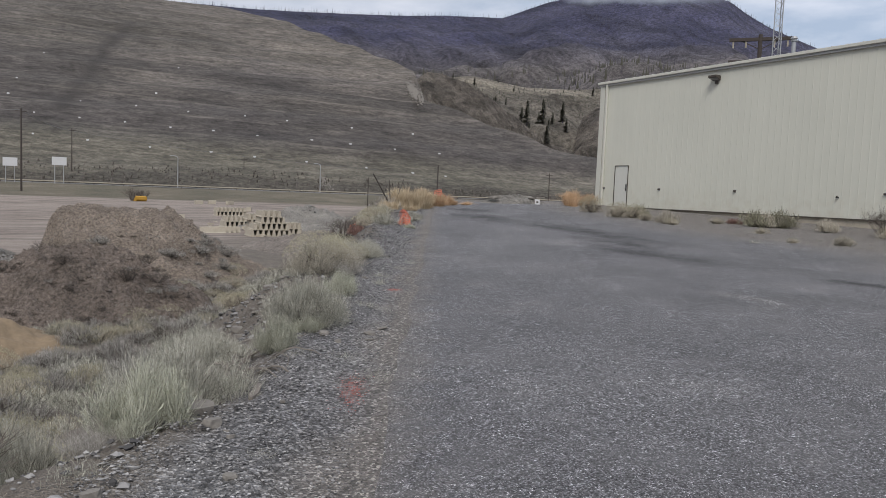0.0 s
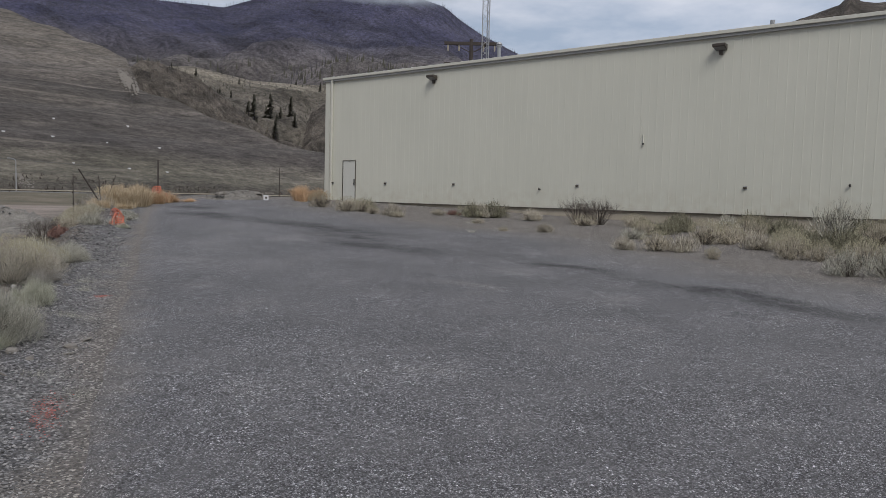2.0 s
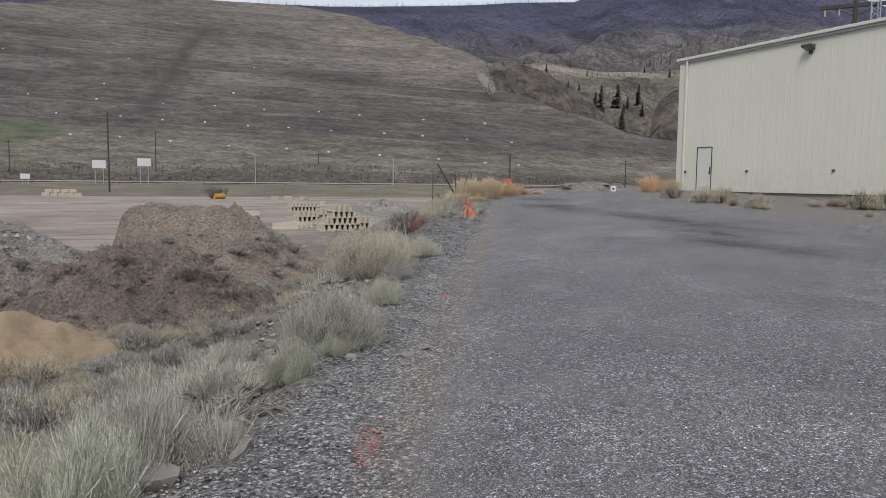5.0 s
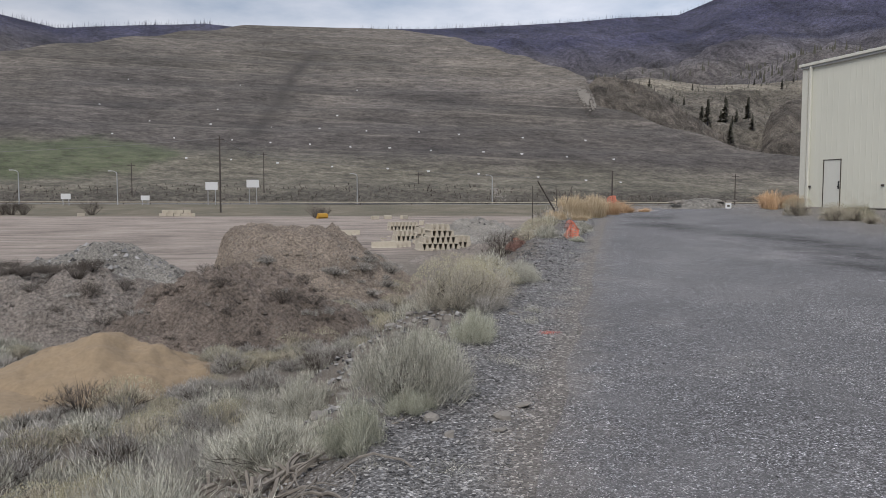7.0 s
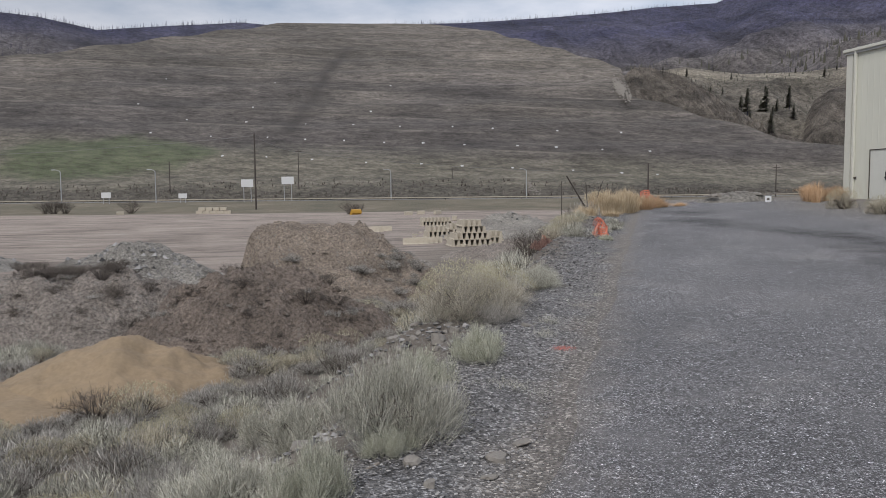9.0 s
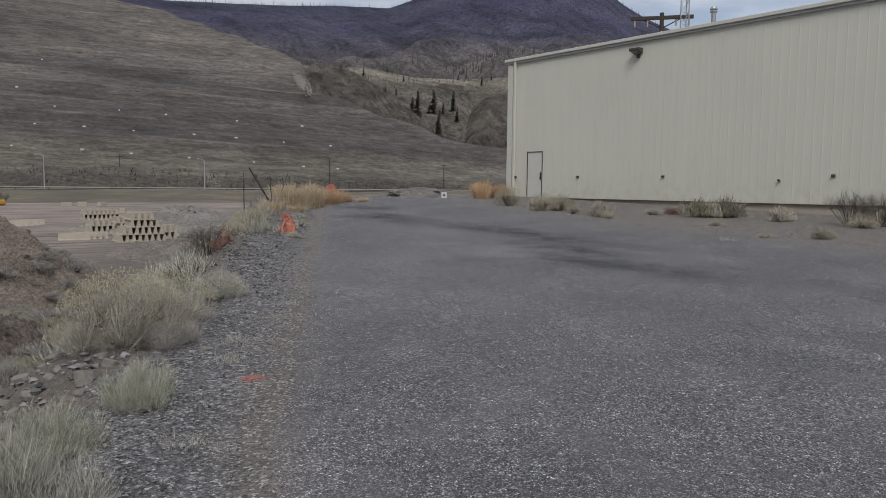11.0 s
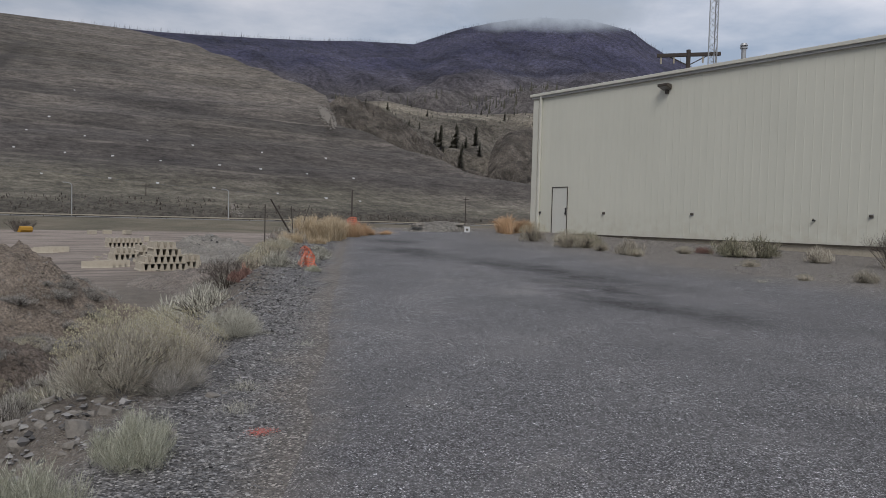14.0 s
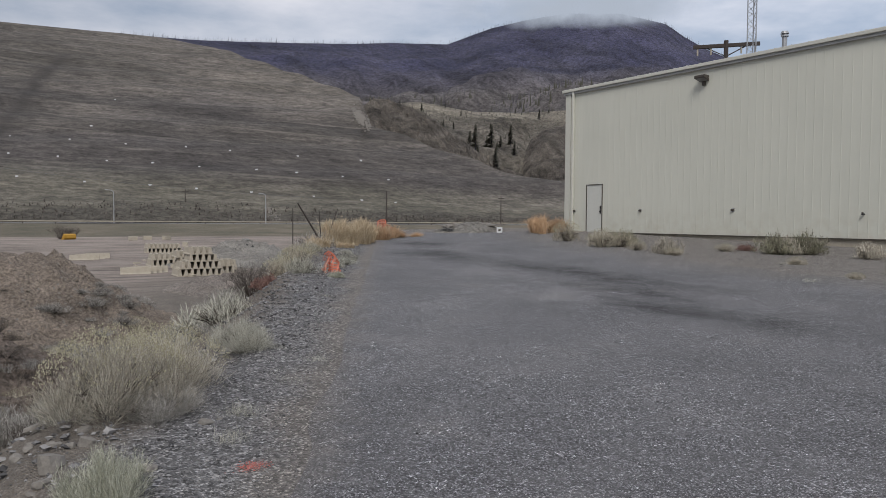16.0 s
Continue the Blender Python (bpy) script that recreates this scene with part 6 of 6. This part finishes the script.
def loader_bucket(x, y):
    e = tagged(empty("loader_bucket", pose(x, y, land(x, y), 0, 0, 20) @ Matrix.Diagonal((0.75, 0.75, 0.8, 1))), "yellow steel loader bucket lying in the yard", "bucket")
    bm = bmesh.new()
    prof = [(0.9, 0.0), (-0.5, 0.0), (-0.9, 0.45), (-0.8, 1.1), (-0.2, 1.35), (-0.25, 1.22), (-0.68, 1.02), (-0.76, 0.5), (-0.42, 0.1), (0.9, 0.08)]
    a = [bm.verts.new((-1.4, p, z)) for p, z in prof]
    c = [bm.verts.new((1.4, p, z)) for p, z in prof]
    for i in range(len(prof)):
        j = (i + 1) % len(prof)
        bm.faces.new((a[i], a[j], c[j], c[i]))
    bm.faces.new(a), bm.faces.new(c[::-1])
    part("shell", bm, M_YELLOW, e)
    for sx in (-1.44, 1.36):
        bm = bmesh.new()
        v = [bm.verts.new((sx, p, z)) for p, z in ((0.85, 0), (-0.5, 0), (-0.88, 0.45), (-0.75, 1.1), (-0.2, 1.3))]
        f = bm.faces.new(v)
        r = bmesh.ops.extrude_face_region(bm, geom=[f])
        bmesh.ops.translate(bm, vec=(0.08, 0, 0), verts=[g for g in r["geom"] if isinstance(g, bmesh.types.BMVert)])
        part("side_plate", bm, M_YELLOW, e)

loader_bucket(23.4, 158)
for x, y, sz in ((22.5, 161, 4.0), (24.5, 162, 3.5), (-45.0, 205, 5.5), (-42.5, 206, 4.5), (-26.5, 200, 5.0), (-47, 206, 4.5)):
    plant("bare", x, y, sz, 1.0)

# kinds of plant that nothing used
for key in KINDS:
    for src in KINDS[key]:
        if src.name not in used:
            for ch in list(src.children):
                bpy.data.objects.remove(ch)
            bpy.data.objects.remove(src)

def cable(a, b, sag, r=0.05):
    a, b = Vector(a), Vector(b)
    pts = [a.lerp(b, k / 16) - Vector((0, 0, sag * k / 4 * (1 - k / 16))) for k in range(17)]
    bm = tube(bmesh.new(), pts, [r] * 17, 4)
    tagged(part("power_line", bm, M_WIRE), "thin sagging overhead power line", "cable")

cable((-110, 246, 13), (3.5, 206, 17.2), 1.5)
cable((3.5, 206, 17.2), (18, 262, 16), 0.8)
cable((18, 262, 16), (130, 258, 9), 1.5)

# ---- conifers in the draw, burnt timber on the mountain, markers on the hill ----
def hill_point(profile, az, u):
    d, z = profile(az, u)
    return d * math.sin(radians(az)), d * math.cos(radians(az)), z

def conifer_mesh(seed):
    q = random.Random(seed)
    verts, faces = [], []
    for k in range(240):
        t = q.random() ** 0.8
        r0, a, z = (0.2 + 0.07 * math.sin(t * 23 + seed)) * (1 - t) + 0.02, q.uniform(0, 6.28), 0.1 + 0.88 * t
        p = Vector((0, 0, z))
        tip = Vector((r0 * math.cos(a) * q.uniform(0.6, 1.2), r0 * math.sin(a) * q.uniform(0.6, 1.2), z - q.uniform(0.0, 0.07)))
        strip(verts, faces, [p, p.lerp(tip, 0.6), tip], [0.01, 0.035], Vector((-math.sin(a), math.cos(a), 0.3)))
    me = bpy.data.meshes.new("crown")
    me.from_pydata([tuple(v) for v in verts], [], faces)
    me.materials.append(M_CONIFER)
    return me

CROWNS = [conifer_mesh(i) for i in range(3)]
TRUNK = bpy.data.meshes.new("trunk")
_bm = rod(bmesh.new(), (0, 0, -0.05), (0, 0, 0.95), 0.018, 0.004, 6)
_bm.to_mesh(TRUNK)
_bm.free()
TRUNK.materials.append(M_SNAG)

def conifer(x, y, z, h):
    e = tagged(empty("conifer", pose(x, y, z, 0, 0, rnd.uniform(0, 360)) @ Matrix.Diagonal((h * rnd.uniform(0.95, 1.5), h * rnd.uniform(0.95, 1.5), h, 1))), "dark green conifer on the dry slope", "tree", "conifers in the draw")
    for nm, me in (("crown", CROWNS[rnd.randrange(3)]), ("trunk", TRUNK)):
        ob = new(nm, me)
        ob.parent = e

for az, u, h in ((35.85, 0.43, 14), (36.25, 0.4, 19), (36.45, 0.36, 11), (37.1, 0.5, 13), (37.45, 0.46, 20), (37.8, 0.36, 17), (38.15, 0.5, 12), (38.9, 0.45, 18), (39.2, 0.4, 11), (36.75, 0.28, 8), (41.0, 0.75, 10), (34.6, 0.66, 8)):
    conifer(*hill_point(foothill_profile, az, u), h)
for _ in range(34):
    az, u = rnd.uniform(30, 54), rnd.uniform(0.3, 1.0)
    conifer(*hill_point(foothill_profile, az, u), rnd.uniform(4, 9))

def burnt_woods(name, profile, n, az0, az1, u0, u1, h0, h1, seed, r=0.5, biased=1.0, material=M_SNAG, label="standing burnt trunks on the mountain"):
    q = random.Random(seed)
    verts, faces = [], []
    for _ in range(n):
        az, u = q.uniform(az0, az1), u0 + (u1 - u0) * q.random() ** biased
        x, y, z = hill_point(profile, az, u)
        h, rr, k = q.uniform(h0, h1), r * q.uniform(0.6, 1.3), len(verts)
        for i in range(3):
            verts.append((x + rr * math.cos(i * 2.09), y + rr * math.sin(i * 2.09), z - 3))
        verts.append((x + q.gauss(0, 0.6), y, z + h))
        faces += [(k, k + 1, k + 3), (k + 1, k + 2, k + 3), (k + 2, k, k + 3)]
    tagged(raw(name, verts, faces, material), label, "dead trees", kind="stuff")

burnt_woods("burnt_woods", mountain_profile, 1300, -20, 54, 0.98, 1.0, 4, 15, 21, 0.55)
burnt_woods("burnt_woods", mountain_profile, 9000, -22, 56, 0.25, 0.99, 6, 15, 22, 0.4, 0.7)
burnt_woods("burnt_woods", foothill_profile, 450, 26, 54, 0.5, 1.0, 1, 4, 23, 1.0, 0.8, M_CONIFER, "scattered dark brush on the foothills")
burnt_woods("burnt_woods", mountain_profile, 1500, 20, 56, 0.05, 0.5, 6, 14, 26, 2.2, 1.0, M_CONIFER, "scattered living conifers on the lower mountain")
burnt_woods("hill_brush", hill_profile, 1500, -30, 44, 0.002, 0.05, 0.3, 1.0, 27, 1.3, 1.0, M_TWIG, "dark brush along the cut bank")
burnt_woods("hill_brush", crag_profile, 500, 27, 38, 0.3, 1.0, 1.5, 4, 25, 0.9, 0.8, M_CRAG, "low brown brush on the crag")

def marker(x, y, z, sz):
    ob = part("marker_block", boxed(-sz, -0.5, -0.4, sz, 0.5, sz * 0.7, bevel=0.06), M_WHITE)
    ob.location = (x, y, z)
    tagged(ob, "small white marker block on the hillside bench", "marker", "markers on the hillside")

for bench, first, last in ((16.0, -10, 170), (25.4, -40, 165), (33.9, -30, 150), (42.4, -50, 60), (62.0, -40, 70)):
    x = first + rnd.uniform(0, 12)
    while x < last:
        az, u = math.degrees(math.atan2(x, 300.0 - 0.25 * x)), 0.02
        while u < 0.95 and hill_point(hill_profile, az, u)[2] + 0.055 * x < bench:
            u += 0.004
        if u < 0.95:
            marker(*hill_point(hill_profile, az, u), rnd.uniform(0.25, 0.5))
        x += rnd.uniform(13, 24) * (1 if bench < 40 else 2)

def scree():
    q = random.Random(4)
    verts, faces = [], []
    for _ in range(420):
        t = q.random()
        az, el, u = 27.25 + 0.95 * t + q.gauss(0, 0.14 + 0.12 * t), 7.9 - 1.15 * t + q.gauss(0, 0.16), 0.5
        az = min(az, 28.4)
        while u < 0.99 and math.degrees(math.atan2(hill_profile(az, u)[1] - 1.6, hill_profile(az, u)[0])) < el:
            u += 0.01
        x, y, z = hill_point(hill_profile, az, u)
        r, k = q.uniform(0.3, 0.9), len(verts)
        for d in ((1, 0, 0), (0, 1, 0), (-1, 0, 0), (0, -1, 0), (0, 0, 1)):
            verts.append((x + r * d[0], y + r * d[1], z + r * d[2] + 0.2))
        faces += [(k + i, k + (i + 1) % 4, k + 4) for i in range(4)]
    tagged(raw("scree", verts, faces, M_ROCK), "pale scree chute beside the rock knob", "rocks", kind="stuff")

scree()

def rubble_chute():
    q = random.Random(9)
    verts, faces = [], []
    for _ in range(110):
        t = q.random()
        x, y, z = hill_point(hill_profile, 21.0 + 0.7 * t + q.gauss(0, 0.1 + 0.15 * t), 0.045 - 0.04 * t)
        r, k = q.uniform(0.15, 0.45), len(verts)
        for d in ((1, 0, -0.3), (0, 1, -0.3), (-1, 0, -0.3), (0, -1, -0.3), (0, 0, 0.6)):
            verts.append((x + r * d[0] * q.uniform(0.7, 1.2), y + r * d[1], z + r * d[2]))
        faces += [(k + i, k + (i + 1) % 4, k + 4) for i in range(4)]
    tagged(raw("rubble_chute", verts, faces, M_ROCK), "pale rubble spilling down the cut bank", "rocks", kind="stuff")

rubble_chute()

# ---- cloud lying on the mountain's top ----
def cloud_bank():
    m, nt, b = mat("low_cloud")
    nt.nodes.remove(b)
    tc = nt.nodes.new("ShaderNodeTexCoord")
    sep = nt.nodes.new("ShaderNodeSeparateXYZ")
    nt.links.new(tc.outputs["UV"], sep.inputs[0])
    edge = maths(nt, "MULTIPLY", maths(nt, "SINE", maths(nt, "MULTIPLY", sep.outputs[0], math.pi)), maths(nt, "SINE", maths(nt, "MULTIPLY", sep.outputs[1], math.pi)))
    n = ntex(nt, 0.006, 7, 0.6)
    alpha = maths(nt, "MULTIPLY", ramp(nt, maths(nt, "ADD", n, maths(nt, "MULTIPLY", edge, 0.45)), (0.55, 0.0), (0.95, 1.0)), ramp(nt, edge, (0.0, 0.0), (0.35, 1.0)))
    em = node(nt, "ShaderNodeEmission", Color=(0.5, 0.56, 0.66, 1), Strength=0.72)
    tr = nt.nodes.new("ShaderNodeBsdfTransparent")
    mx = nt.nodes.new("ShaderNodeMixShader")
    nt.links.new(alpha, mx.inputs[0]), nt.links.new(tr.outputs[0], mx.inputs[1]), nt.links.new(em.outputs[0], mx.inputs[2])
    nt.links.new(mx.outputs[0], nt.nodes["Material Output"].inputs[0])
    verts, faces, n_az = [], [], 40
    for i in range(n_az + 1):
        a = radians(33 + 20 * i / n_az)
        for j in range(9):
            el = radians(13.7 + 3.4 * j / 8)
            verts.append((1550 * math.sin(a), 1550 * math.cos(a), 1550 * math.tan(el)))
    for i in range(n_az):
        for j in range(8):
            k = i * 9 + j
            faces.append((k, k + 9, k + 10, k + 1))
    ob = raw("backdrop", verts, faces, m, smooth=True)
    uv = ob.data.uv_layers.new(name="UVMap")
    for loop in ob.data.loops:
        v = loop.vertex_index
        uv.data[loop.index].uv = ((v // 9) / n_az, (v % 9) / 8)
    tagged(ob, "grey cloud lying on the mountain top", "cloud", kind="structure")

cloud_bank()

# ---- loose gravel ----
def gravel(name, n, s0, s1, w0, w1, r0, r1, seed, label, gather=1.0, squash=0.6, lift=0.0, verge=False, material=M_PEBBLE):
    q = random.Random(seed)
    verts, faces = [], []
    for _ in range(n):
        s = s0 + (s1 - s0) * q.random() ** gather
        w = q.uniform(w0, w1)
        x, y = from_sw(s, w)
        if x > 27.7 or verge and in_road(s, w - 0.3):
            continue
        z = land(x, y) + lift
        r, k = r0 + (r1 - r0) * q.random() ** 2.6, len(verts)
        a = q.uniform(0, 1.57)
        for i in range(4):
            rr = r * q.uniform(0.65, 1.25)
            verts.append((x + rr * math.cos(a + i * 1.5708), y + rr * math.sin(a + i * 1.5708), z + q.uniform(0, 0.4) * r))
        verts.append((x + q.gauss(0, 0.3) * r, y + q.gauss(0, 0.3) * r, z + squash * r * q.uniform(0.7, 1.4)))
        verts.append((x + q.gauss(0, 0.3) * r, y + q.gauss(0, 0.3) * r, z - 0.5 * r))
        for i in range(4):
            faces += [(k + i, k + (i + 1) % 4, k + 4), (k + (i + 1) % 4, k + i, k + 5)]
    tagged(raw(name, verts, faces, material), label, "gravel", kind="stuff")

gravel("gravel_shoulder", 26000, -1.5, 13, 0.15, 1.5, 0.004, 0.017, 31, "loose crushed grey stone on the shoulder", 1.3)
gravel("gravel_shoulder", 5000, 10, 26, 0.3, 2.0, 0.01, 0.035, 32, "loose crushed grey stone on the shoulder")
gravel("gravel_bank", 6000, -2, 20, 1.2, 4.5, 0.008, 0.045, 33, "stones scattered down the earth bank")
gravel("gravel_bank", 500, 4.5, 9.0, 1.5, 3.8, 0.02, 0.055, 36, "angular stones on the bare bank face", 1.0, 0.6)
gravel("gravel_verge", 16000, 3, 32, -17, -6, 0.006, 0.022, 37, "loose stones on the dirt beside the wall", 0.9, 0.7, 0.0, True)
gravel("gravel_track", 42000, -1, 10, -8.5, 0.3, 0.002, 0.007, 34, "loose chips on the asphalt track", 1.2, 0.6, 0.012, False, M_CHIP)
gravel("gravel_track", 2500, 2, 22, -11, 0.2, 0.006, 0.016, 35, "loose chips on the asphalt track", 1.0, 0.6, 0.012, False, M_CHIP)
